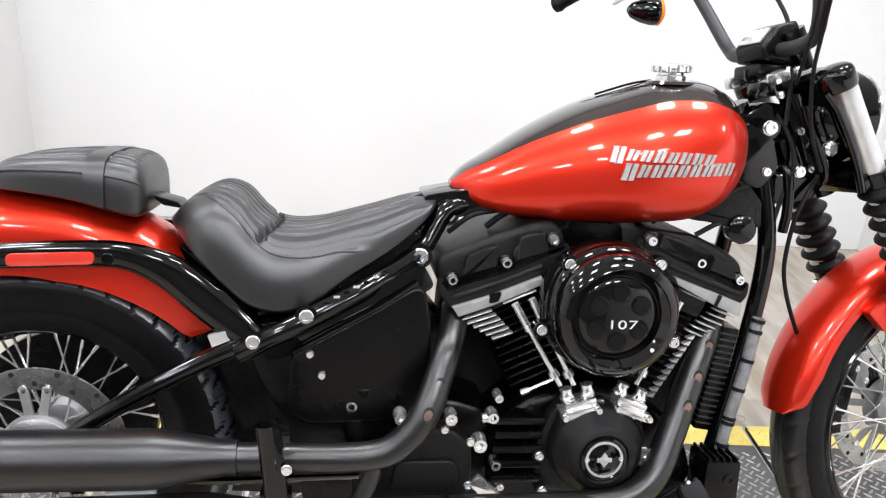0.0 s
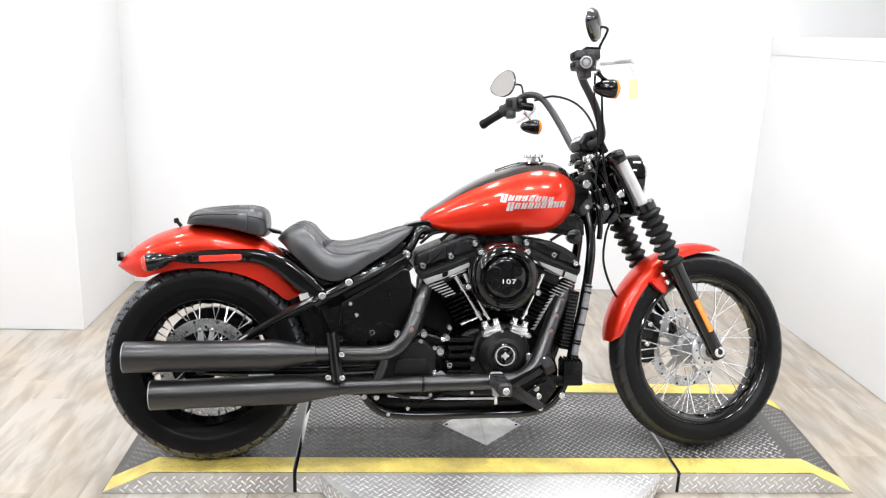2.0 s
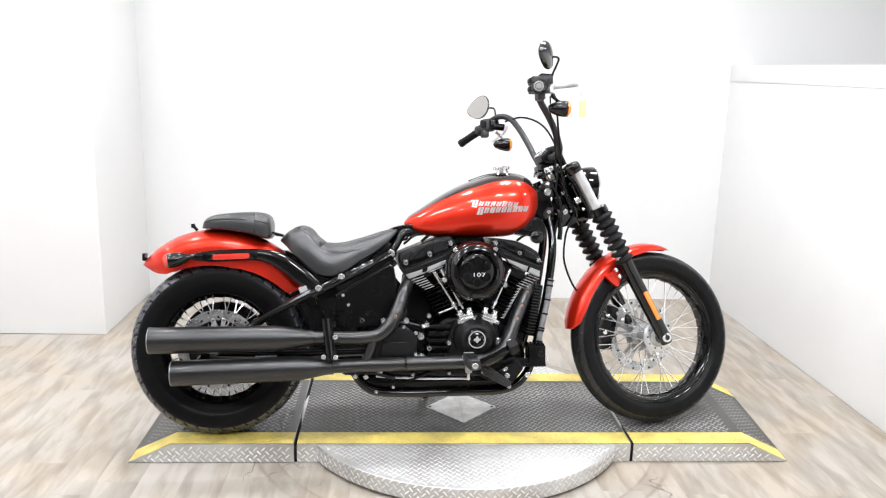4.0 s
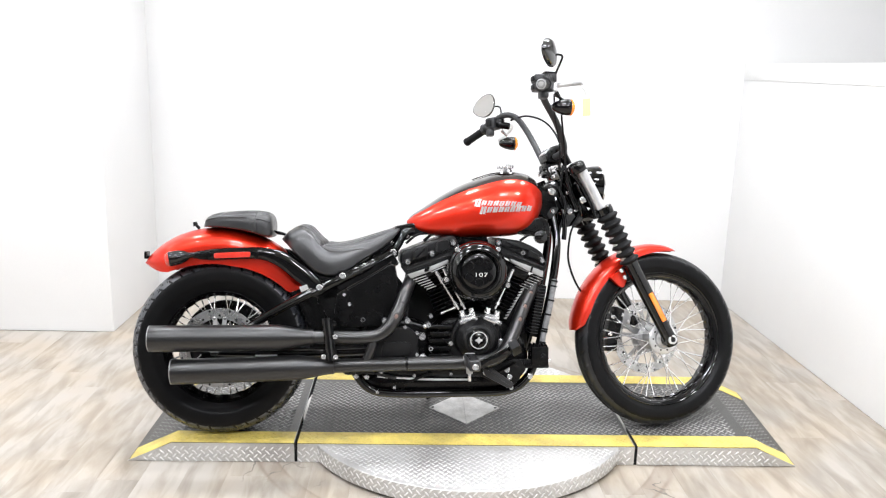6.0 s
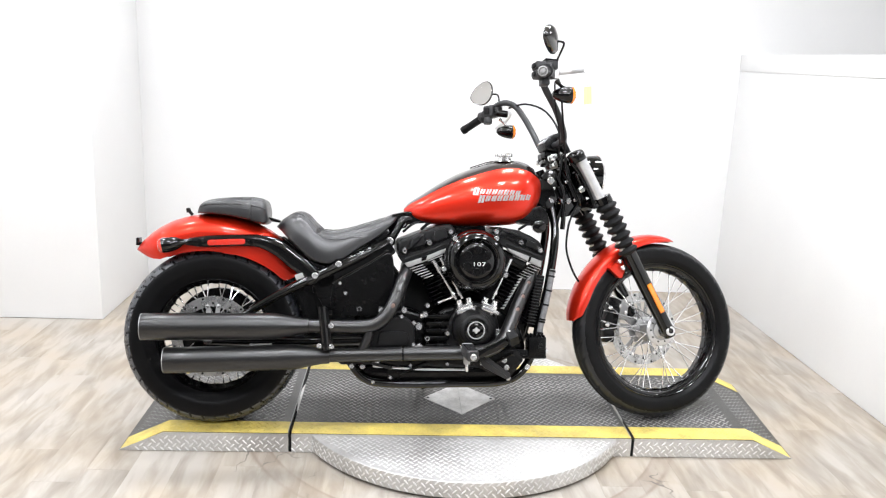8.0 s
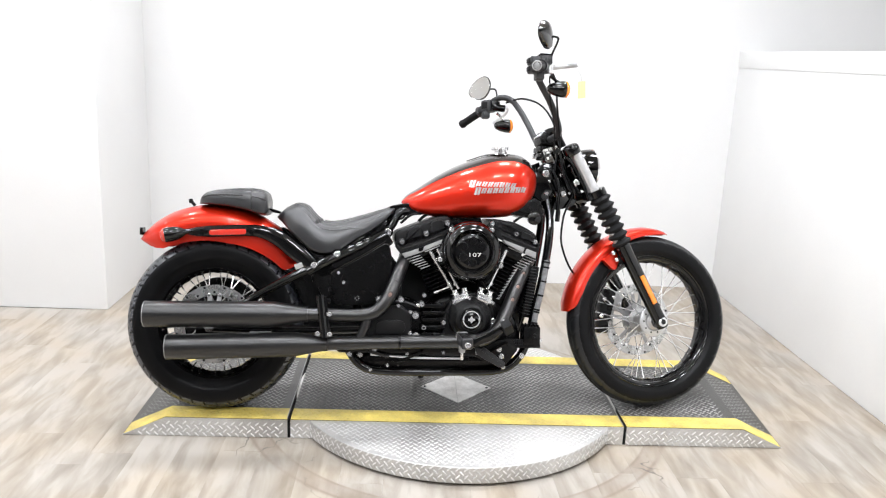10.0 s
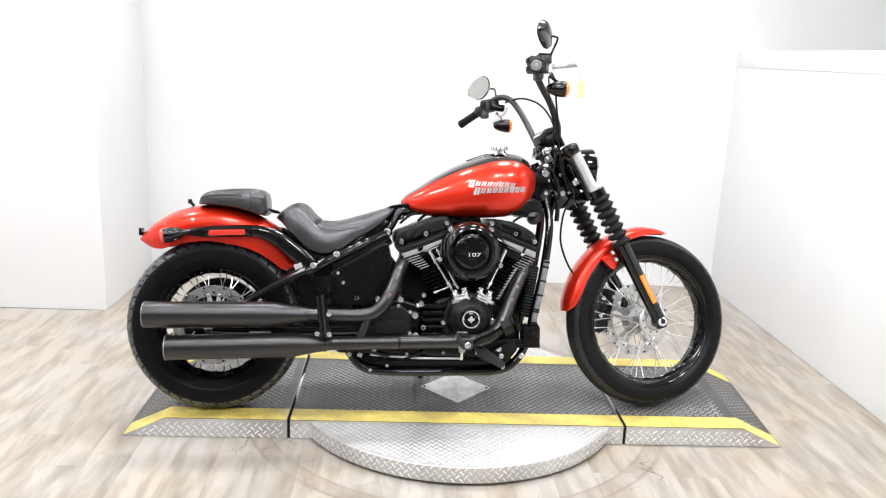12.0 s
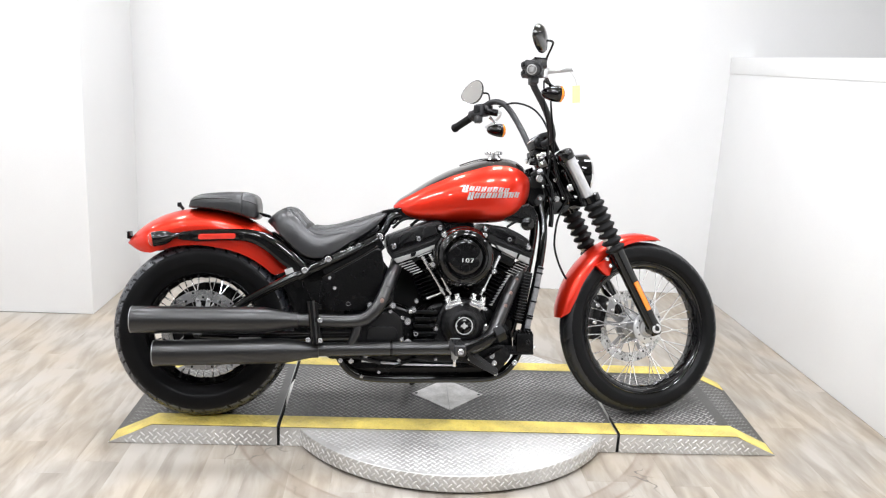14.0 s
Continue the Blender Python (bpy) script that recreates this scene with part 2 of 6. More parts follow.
def box(cx, cy, cz, sx, sy, sz, bevel=0.0, m=None, segs=2):
    bm = bmesh.new()
    bmesh.ops.create_cube(bm, size=1, matrix=Matrix.Translation((cx, cy, cz)) @ (m or Matrix()) @ Matrix.Diagonal((sx, sy, sz, 1)))
    if bevel:
        bmesh.ops.bevel(bm, geom=bm.edges[:], offset=bevel, segments=segs, affect="EDGES", profile=0.6)
    return bm


def join(*bms):
    out = bmesh.new()
    for b in bms:
        me = bpy.data.meshes.new("t")
        b.to_mesh(me)
        b.free()
        out.from_mesh(me)
        bpy.data.meshes.remove(me)
    return out


def moved(bm, m):
    bmesh.ops.transform(bm, matrix=m, verts=bm.verts[:])
    return bm


def skin(rings, closed=True, caps=True, loop=False):
    """Joins rings of equal length into a surface."""
    bm = bmesh.new()
    vs = [[bm.verts.new(p) for p in r] for r in rings]
    n = len(rings[0])
    for i in range(len(vs) if loop else len(vs) - 1):
        a, b = vs[i], vs[(i + 1) % len(vs)]
        for j in range(n if closed else n - 1):
            bm.faces.new((a[j], a[(j + 1) % n], b[(j + 1) % n], b[j]))
    if caps and closed and not loop:
        bm.faces.new(vs[0][::-1])
        bm.faces.new(vs[-1])
    return bm


def curve(pts, steps=8):
    """Points of a smooth line through pts (Catmull-Rom)."""
    p = [Vector(q) for q in pts]
    if len(p) < 3:
        return p
    p = [2 * p[0] - p[1]] + p + [2 * p[-1] - p[-2]]
    out = []
    for i in range(1, len(p) - 2):
        for k in range(steps):
            t = k / steps
            out.append(0.5 * (2 * p[i] + (p[i + 1] - p[i - 1]) * t + (2 * p[i - 1] - 5 * p[i] + 4 * p[i + 1] - p[i + 2]) * t * t
                              + (3 * p[i] - p[i - 1] - 3 * p[i + 1] + p[i + 2]) * t ** 3))
    out.append(p[-2])
    return out


def interp(x, table):
    xs, ys = zip(*table)
    return float(np.interp(x, xs, ys))


def tube(pts, r, seg=12, steps=8, smooth=True, flat=1.0):
    """A round bar along pts; r: one radius or one for each point."""
    rs = r if isinstance(r, (list, tuple)) else [r] * len(pts)
    line = curve(pts, steps) if smooth else [Vector(q) for q in pts]
    rad = curve([(v, 0, 0) for v in rs], steps) if smooth and len(pts) > 2 else [V(v, 0, 0) for v in rs]
    side = None
    rings = []
    for i, p in enumerate(line):
        d = (line[min(i + 1, len(line) - 1)] - line[max(i - 1, 0)]).normalized()
        if side is None:
            side = d.orthogonal().normalized() if abs(d.y) > 0.9 else d.cross(V(0, 1, 0)).normalized()
        side = (side - d * side.dot(d)).normalized()
        up = d.cross(side)
        q = max(rad[i].x, 1e-4)
        rings.append([p + q * (math.cos(a) * side + flat * math.sin(a) * up) for a in np.linspace(0, 2 * math.pi, seg, endpoint=False)])
    return skin(rings)


def lathe(profile, origin, axis, seg=32, caps=True):
    """profile: (radius, distance along the axis)."""
    axis = Vector(axis).normalized()
    s = axis.orthogonal().normalized()
    u = axis.cross(s)
    o = Vector(origin)
    rings = [[o + axis * h + max(r, 1e-4) * (math.cos(a) * s + math.sin(a) * u) for a in np.linspace(0, 2 * math.pi, seg, endpoint=False)] for r, h in profile]
    return skin(rings, caps=caps)


def slab(poly, y0, y1, bevel=0.0, segs=2):
    """A side-on outline in x and z, y0 to y1 thick."""
    bm = bmesh.new()
    a = [bm.verts.new((x, y0, z)) for x, z in poly]
    b = [bm.verts.new((x, y1, z)) for x, z in poly]
    n = len(poly)
    fs = [bm.faces.new(a[::-1]), bm.faces.new(b)]
    for i in range(n):
        bm.faces.new((a[i], a[(i + 1) % n], b[(i + 1) % n], b[i]))
    bmesh.ops.recalc_face_normals(bm, faces=bm.faces)
    if bevel:
        edges = [e for f in fs for e in f.edges]
        bmesh.ops.bevel(bm, geom=edges, offset=bevel, segments=segs, affect="EDGES", profile=0.6)
    return bm


def rounded(poly, r=0.02, k=4):
    """The outline with its corners rounded."""
    out, n = [], len(poly)
    for i in range(n):
        p, a, b = Vector(poly[i]), Vector(poly[i - 1]), Vector(poly[(i + 1) % n])
        ra, rb = min(r, (a - p).length * 0.45), min(r, (b - p).length * 0.45)
        s, e = p + (a - p).normalized() * ra, p + (b - p).normalized() * rb
        for j in range(k + 1):
            t = j / k
            out.append(tuple((1 - t) ** 2 * s + 2 * t * (1 - t) * p + t * t * e))
    return out


def bolt(parent, x, y, z, r=0.008, out=(0, -1, 0), name="bolt", material=None, h=0.007):
    return part(name, lathe([(r * 1.15, 0), (r * 1.15, h * 0.35), (r, h * 0.5), (r * 0.95, h), (r * 0.55, h), (r * 0.5, h * 0.6)], (x, y, z), out, 10), material or CHROME, parent)


# ---- room ----
BACK, RIGHT, PIER_Y, PIER_X = 1.832, 1.82, 1.018, -1.888
floor = thing("floor", box(-0.5, -1.9, -0.056, 9.4, 7.4, 0.1), JOINT, "pale oak vinyl plank floor with worn patches", "floor", kind="structure")
wall_back = thing("wall_back", box(1.15, BACK + 0.06, CEILING / 2, 6.3, 0.12, CEILING), WALL, "plain white painted back wall", "wall", kind="structure")
pier = thing("wall_pier", box((PIER_X - 5) / 2, (PIER_Y + BACK + 0.12) / 2, CEILING / 2, PIER_X + 5, BACK + 0.12 - PIER_Y, CEILING, 0.006), WALL,
             "white painted wall projection with a square corner", "wall", kind="structure")
wall_low = thing("wall_low", box(RIGHT + 0.07, (BACK - 5.5) / 2, 0.775, 0.14, BACK + 5.5, 1.55, 0.004), WALL, "white half-height partition wall", "wall", kind="structure")
cap_rail = thing("trim", box(RIGHT + 0.0685, (BACK - 5.5) / 2, 1.505, 0.147, BACK + 5.496, 0.1, 0.003), TRIM, "white capping board along the partition wall", "trim", kind="structure")
wall_right = thing("wall_right", box(4.25, -1.9, CEILING / 2, 0.1, 7.4, CEILING), DIMWALL, "far wall beyond the partition, greyed for its dimmer light", "wall", kind="structure")
wall_left = thing("wall_left", box(-5.05, -2.3, CEILING / 2, 0.1, 6.6, CEILING), WALL, "white painted side wall", "wall", kind="structure")
# unseen wall, added dark so the gloss black has little to reflect
wall_front = thing("wall_front", box(-0.4, -5.55, CEILING / 2, 9.4, 0.1, CEILING), DARKWALL, "unseen wall facing the stage, dark to keep reflections black", "wall", kind="structure")
ceiling = thing("ceiling", box(-0.4, -1.9, CEILING + 0.05, 9.4, 7.4, 0.1), CEIL, "white ceiling", "ceiling", kind="structure")

# unseen ceiling lamps, supposed from the tank's highlights, with added fill among them
first = None
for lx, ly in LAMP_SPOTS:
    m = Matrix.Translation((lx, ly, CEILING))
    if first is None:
        first = thing("ceiling_light", None, None, "unseen square white ceiling light with a lit diffuser", "ceiling light", "ceiling lights")
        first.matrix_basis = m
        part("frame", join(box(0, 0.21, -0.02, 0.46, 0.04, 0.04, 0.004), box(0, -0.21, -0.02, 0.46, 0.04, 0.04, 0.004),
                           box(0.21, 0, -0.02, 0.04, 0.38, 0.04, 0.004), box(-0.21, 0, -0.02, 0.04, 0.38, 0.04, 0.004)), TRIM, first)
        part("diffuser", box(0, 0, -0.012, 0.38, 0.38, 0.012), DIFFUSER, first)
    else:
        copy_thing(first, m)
    data = bpy.data.lights.new("unseen_ceiling_lamp", "AREA")
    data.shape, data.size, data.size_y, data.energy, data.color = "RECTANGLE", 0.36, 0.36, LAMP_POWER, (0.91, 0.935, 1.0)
    lamp = new("unseen_ceiling_lamp", data)
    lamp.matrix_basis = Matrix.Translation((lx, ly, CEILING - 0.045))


# ---- stage ----
TOP, FRONT, REAR = 0.078, -0.446, 0.275
DISC_C, DISC_R = (-0.02, -0.11), 0.67


def lug_mesh(name, material, spots):
    """Raised tread lugs; spots: rows of centre, along, across, normal."""
    tmpl = np.array([(0.0125, 0, 0), (0.006, 0.0031, 0), (-0.006, 0.0031, 0), (-0.0125, 0, 0), (-0.006, -0.0031, 0), (0.006, -0.0031, 0), (0.0075, 0, 0.0024), (-0.0075, 0, 0.0024)])
    tris = [(0, 1, 6), (1, 2, 7, 6), (2, 3, 7), (3, 4, 7), (4, 5, 6, 7), (5, 0, 6)]
    vs, fs = [], []
    for c, a, b, n in spots:
        k = len(vs)
        vs += [tuple(c + a * t[0] + b * t[1] + n * t[2]) for t in tmpl]
        fs += [tuple(i + k for i in f) for f in tris]
    me = bpy.data.meshes.new(name)
    me.from_pydata(vs, [], fs)
    for m in material if isinstance(material, list) else [material]:
        me.materials.append(m)
    return me


def lug_grid(o, u, v, nu, nv, inside=lambda x, y: True, pitch=0.0215):
    o, u, v = (np.array(a, float) for a in (o, u, v))
    n = np.cross(u, v)
    if 0.05 < abs(u[2]) < 0.9:
        n = n * 0.45  # lower on the slopes, so the rows don't read as ribs
    # rows of lugs that lean one way and the other by turns, each pointing at the middle of its neighbour
    q = pitch / math.sqrt(2)
    out = []
    for j in range(int(nv * pitch / q)):
        s = 1 if j % 2 else -1
        al, ac = (u + s * v) / math.sqrt(2), (-s * u + v) / math.sqrt(2)
        for i in range(int(nu * pitch / (2 * q))):
            a, b = (2 * i + 0.5 + (j % 2)) * q, (j + 0.6) * q
            if inside(a, b):
                out.append((o + u * a + v * b, al, ac, n))
    return out


def stuff(name, me, parent, label):
    ob = new(name, me)
    ob.parent = parent
    return tagged(ob, label, kind="stuff")


def deck(name, x0, x1, end, label):
    """A raised deck of tread plate. end: -1 or 1 for a sloping end on that side, 0 for none."""
    foot = 0.165
    a, b = (x0 + (foot if end < 0 else 0)), (x1 - (foot if end > 0 else 0))
    prof = [(x0, 0.0), (x1, 0.0), (b, TOP), (a, TOP)] if end else [(x0, 0.0), (x1, 0.0), (x1, TOP), (x0, TOP)]
    t = thing(name, None, None, label, "platform")
    part("deck", slab(prof, FRONT + 0.002, REAR, 0.002, 1), GREYPLATE, t, "grey painted tread plate")
    part("skirt", slab([(p[0] * 1.0, max(0.002, p[1] - 0.003)) for p in prof], FRONT - 0.002, FRONT + 0.0015), PLATE, t, "bare metal tread plate edge")
    for n, (y0, y1) in enumerate(((FRONT + 0.001, FRONT + 0.095), (REAR - 0.09, REAR - 0.001))):
        pts = ([(x0 + 0.006, 0.0045)] if end < 0 else []) + [(a, TOP + 0.0012), (b, TOP + 0.0012)] + ([(x1 - 0.006, 0.0045)] if end > 0 else [])
        bm = skin([[(x, y0, z), (x, y1, z), (x, y1, z - 0.002), (x, y0, z - 0.002)] for x, z in pts])
        part("yellow_stripe", bm, YELLOW, t, "worn yellow safety stripe")
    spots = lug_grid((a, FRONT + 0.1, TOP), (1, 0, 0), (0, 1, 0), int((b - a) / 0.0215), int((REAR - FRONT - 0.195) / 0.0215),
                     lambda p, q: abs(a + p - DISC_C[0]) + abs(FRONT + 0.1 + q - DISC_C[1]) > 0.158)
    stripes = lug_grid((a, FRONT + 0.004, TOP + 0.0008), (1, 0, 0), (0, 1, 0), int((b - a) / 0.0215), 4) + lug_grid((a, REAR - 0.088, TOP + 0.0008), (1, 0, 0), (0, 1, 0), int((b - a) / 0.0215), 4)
    if end:
        d = np.array((x0 - a if end < 0 else x1 - b, 0, -TOP))
        run = np.linalg.norm(d)
        d = d / run
        across = (0, 1, 0) if end > 0 else (0, -1, 0)
        yo = FRONT + 0.1 if end > 0 else REAR - 0.095
        spots += lug_grid((a if end < 0 else b, yo, TOP - 0.0004), d, across, int(run / 0.0215), int((REAR - FRONT - 0.195) / 0.0215))
        ys = (FRONT + 0.004, REAR - 0.088)
        for y in ys:
            stripes += lug_grid((a if end < 0 else b, y if end > 0 else y + 0.085, TOP + 0.0008), d, across, int(run / 0.0215), 4)
    stuff("tread_pattern", lug_mesh("tread_pattern", WORNLITLUG, spots), t, "raised grey tread lugs")
    stuff("tread_pattern", lug_mesh("tread_pattern", YELLOW, stripes), t, "raised yellow tread lugs")

    def on_face(p, q):
        x = x0 + p
        lim = TOP - 0.009
        if end < 0:
            lim = min(lim, (x - x0) / foot * TOP - 0.014)
        if end > 0:
            lim = min(lim, (x1 - x) / foot * TOP - 0.014)
        return q < lim and q > 0.008
    face = lug_grid((x0, FRONT - 0.002, 0.0), (1, 0, 0), (0, 0, 1), int((x1 - x0) / 0.0215), 4, on_face)
    stuff("tread_pattern", lug_mesh("tread_pattern", LUG, face), t, "raised bare metal tread lugs")
    return t


GAP_L, GAP_R = -0.679, 0.625
deck("display_ramp", -1.31, GAP_L - 0.006, -1, "grey tread plate end ramp with yellow edges under the rear wheel")
stage = deck("display_platform", GAP_L + 0.006, GAP_R - 0.006, 0, "grey tread plate platform with yellow edges under the motorcycle")
far_ramp = deck("display_ramp", GAP_R + 0.006, 1.262, 1, "grey tread plate end ramp with yellow edges under the front wheel")
# the far ramp's end is cut a little askew
for piece in far_ramp.children:
    for v in piece.data.vertices:
        v.co.x += 0.08 * (v.co.y - FRONT) * max(0.0, (v.co.x - GAP_R) / (1.262 - GAP_R))
for gx in (GAP_L, GAP_R):
    thing("edge_strip", box(gx - 0.0072, (FRONT + REAR) / 2, TOP + 0.001, 0.003, REAR - FRONT - 0.01, 0.004, 0.0008), ALLOY, "thin steel edging along the platform joint", "strip")
    thing("joint_strip", box(gx, (FRONT + REAR) / 2, 0.03, 0.011, REAR - FRONT - 0.01, 0.06), GAP, "dark gap strip between the platform sections", "strip")

# turntable disc under the platform
turn = thing("turntable", None, None, "round bare metal turntable of tread plate", "turntable")
part("disc", lathe([(DISC_R - 0.02, 0.012), (DISC_R - 0.001, 0.012), (DISC_R, 0.014), (DISC_R, TOP - 0.006), (DISC_R - 0.002, TOP - 0.004)], (*DISC_C, 0), (0, 0, 1), 128), PLATE, turn)
part("base", lathe([(DISC_R - 0.025, 0.0), (DISC_R - 0.025, 0.012)], (*DISC_C, 0), (0, 0, 1), 96), GAP, turn)
front_y = FRONT - 0.006
top_spots = []
N = int(2 * DISC_R / 0.0215)
for (yo, keep) in ((DISC_C[1] - DISC_R, lambda y: y < front_y - 0.012), (DISC_C[1] - DISC_R, lambda y: y > REAR + 0.012)):
    top_spots += lug_grid((DISC_C[0] - DISC_R, yo, TOP - 0.004), (1, 0, 0), (0, 1, 0), N, N,
                          lambda p, q: keep(yo + q) and (p - DISC_R) ** 2 + (q - DISC_R) ** 2 < (DISC_R - 0.014) ** 2)
rim_spots = []
steps = int(2 * math.pi * DISC_R / 0.0304)
for i in range(steps):
    for j in range(4):
        ang = 2 * math.pi * (i + 0.5 * (j % 2)) / steps
        n = np.array((math.cos(ang), math.sin(ang), 0))
        if n[1] > 0.45:
            continue
        u = np.array((-math.sin(ang), math.cos(ang), 0))
        s = 1 if j % 2 else -1
        z = np.array((0, 0, 1))
        rim_spots.append((np.array((*DISC_C, 0.0215 + 0.0145 * j)) + n * DISC_R, (u + s * z) / 1.4142, (-s * u + z) / 1.4142, n))
stuff("tread_pattern", lug_mesh("tread_pattern", LUG, top_spots + rim_spots), turn, "raised bare metal tread lugs")

# bare metal square let into the platform
dia = [(DISC_C[0] + 0.15 * math.cos(a), DISC_C[1] + 0.157 * math.sin(a)) for a in np.arange(4) * math.pi / 2]
cover = thing("pivot_cover", skin([[(x, y, TOP) for x, y in dia], [(x, y, TOP + 0.003) for x, y in dia]]), SCRATCHED, "square plain scratched metal cover plate set cornerwise in the platform", "cover plate")
part("fold", box(DISC_C[0], DISC_C[1], TOP + 0.0032, 0.0025, 0.30, 0.0012), ALLOY, cover)
for k in (-1, 1):
    part("cover_screw", lathe([(0.006, 0), (0.006, 0.0015), (0.003, 0.002)], (DISC_C[0] + k * 0.132, DISC_C[1], TOP + 0.003), (0, 0, 1), 12), GAP, cover, "small dark screw")


# ---- motorcycle ----
LEANS, TURNS = 11.4, 3.5
bike = thing("motorcycle", None, None, "red and black cruiser motorcycle leaning on its side stand", "motorcycle")
bike.matrix_basis = Matrix.Translation((-0.98, -0.345, TOP)) @ Matrix.Rotation(radians(TURNS), 4, "Z") @ Matrix.Rotation(radians(-LEANS), 4, "X")
HUB_R, HUB_F = V(0.005, 0, 0.334), V(1.740, 0, 0.353)
RAKE = radians(28.5)
UP = V(-math.sin(RAKE), 0, math.cos(RAKE))
AHEAD = V(math.cos(RAKE), 0, math.sin(RAKE))
PIVOT = HUB_F - 0.03 * AHEAD
STEER = Matrix.Translation(PIVOT) @ Matrix.Rotation(radians(10.5), 4, UP) @ Matrix.Translation(-PIVOT)


# -- wheels --
def tyre_mesh(R, width, rim_r, seg, pattern):
    """A tyre about the y axis with grooves cut into its tread."""
    h = R - rim_r
    prof = []
    for a in np.linspace(-1, 1, 45):
        ang = a * radians(128)
        # flat across the tread, with a marked shoulder
        y = width / 2 * math.copysign(abs(math.sin(ang)) ** 0.86, ang)
        r = R - h * 0.5 + h * 0.5 * math.copysign(abs(math.cos(ang)) ** 0.72, math.cos(ang))
        prof.append((a, y, r))
    # the beads reach in to the rim
    bead = width / 2 * math.sin(radians(128)) * 0.9
    prof = [(-1.05, -bead, rim_r - 0.002)] + prof + [(1.05, bead, rim_r - 0.002)]
    rings, cut = [], set()
    for i in range(seg):
        t = 2 * math.pi * i / seg
        ring = []
        for j, (a, y, r) in enumerate(prof):
            g = 0.0
            if abs(a) < 0.62:
                step = 1.1 * abs(a) if width < 0.12 else interp(abs(a), [(0.0, 0.0), (0.26, 0.5), (0.36, 0.62), (0.42, 1.25), (0.62, 1.55)])
                s = (i / seg * pattern + step + (0.5 if a > 0 else 0)) % 1.0
                if 0.12 < abs(a) < (0.60 if width < 0.12 else 0.55) and s < (0.14 if width < 0.12 else 0.10):
                    g = 0.0024 if width < 0.12 else 0.0030
                if abs(abs(a) - 0.06) < 0.02:
                    g = 0.004
            elif abs(abs(a) - 0.93) < 0.024 or abs(abs(a) - 0.64) < 0.024:
                g = -0.0018
            if g > 0.0025 and width > 0.12:
                cut.add((i, j))
            rr = r - g
            ring.append((rr * math.cos(t), y, rr * math.sin(t)))
        rings.append(ring)
    bm = skin(rings, closed=False, caps=False, loop=True)
    across = len(prof) - 1
    # rear groove faces keep the dark rubber, which paints their shade
    for k, f in enumerate(bm.faces):
        i, j = k // across, k % across
        f.material_index = 1 if abs(prof[j][0] + prof[j + 1][0]) < 1.12 and not ((i, j) in cut or (i, j + 1) in cut) else 0
    return bm


def ring_mesh(prof, seg=96):
    return skin([[(r * math.cos(t), y, r * math.sin(t)) for r, y in prof] for t in np.linspace(0, 2 * math.pi, seg, endpoint=False)], closed=True, caps=False, loop=True)


def spoke_mesh(hub_r, hub_y, rim_r, rim_y, lead, name):
    a = V(hub_r, hub_y, 0)
    b = V(rim_r * math.cos(lead), rim_y, rim_r * math.sin(lead))
    d = (b - a).normalized()
    bm = join(tube([a, b], 0.0021, 6, smooth=False), tube([b - d * 0.02, b], 0.0032, 6, smooth=False))
    return finish(name, bm, CHROME)


def brake_disc(parent, y, r, holes, label):
    bm = ring_mesh([(r, y - 0.0025), (r, y + 0.0025), (r * 0.74, y + 0.0025), (r * 0.74, y - 0.0025)], 64)
    disc = part("brake_disc", bm, DISC, parent, label)
    dark = finish("vent_hole", lathe([(0.0046, -0.0004), (0.0046, 0.0004)], (0, 0, 0), (0, 1, 0), 10), GAP)
    side = -1 if y < 0 else 1
    for k in range(holes):
        t = 2 * math.pi * k / holes
        rr = r * (0.95 if k % 2 else 0.82)
        for e in (-1, 1):
            part("vent_hole", dark, None, disc, m=Matrix.Translation((rr * math.cos(t), y + e * 0.003, rr * math.sin(t))))
    # carrier: inner ring, five forked arms and their buttons
    arms = [ring_mesh([(r * 0.44, y - 0.004), (r * 0.44, y + 0.004), (r * 0.30, y + 0.004), (r * 0.30, y - 0.004)], 40),
            lathe([(r * 0.31, -0.004), (r * 0.31, 0.010), (r * 0.26, 0.014), (0.02, 0.014)], (0, y, 0), (0, side, 0), 32)]
    carrier = part("carrier", join(*arms), ALLOY, disc, "silver disc carrier")
    for k in range(10):
        t = 2 * math.pi * k / 10 + (0.14 if k % 2 else -0.14)
        part("carrier_arm", moved(box(r * 0.59, y, 0, r * 0.38, 0.007, 0.016, 0.002), Matrix.Rotation(t, 4, "Y")), ALLOY, carrier)
        part("carrier_button", lathe([(0.0065, -0.006), (0.0065, 0.006), (0.004, 0.007)], (r * 0.76 * math.cos(t), y, r * 0.76 * math.sin(-t)), (0, side, 0), 12), CHROME, carrier)
    return disc


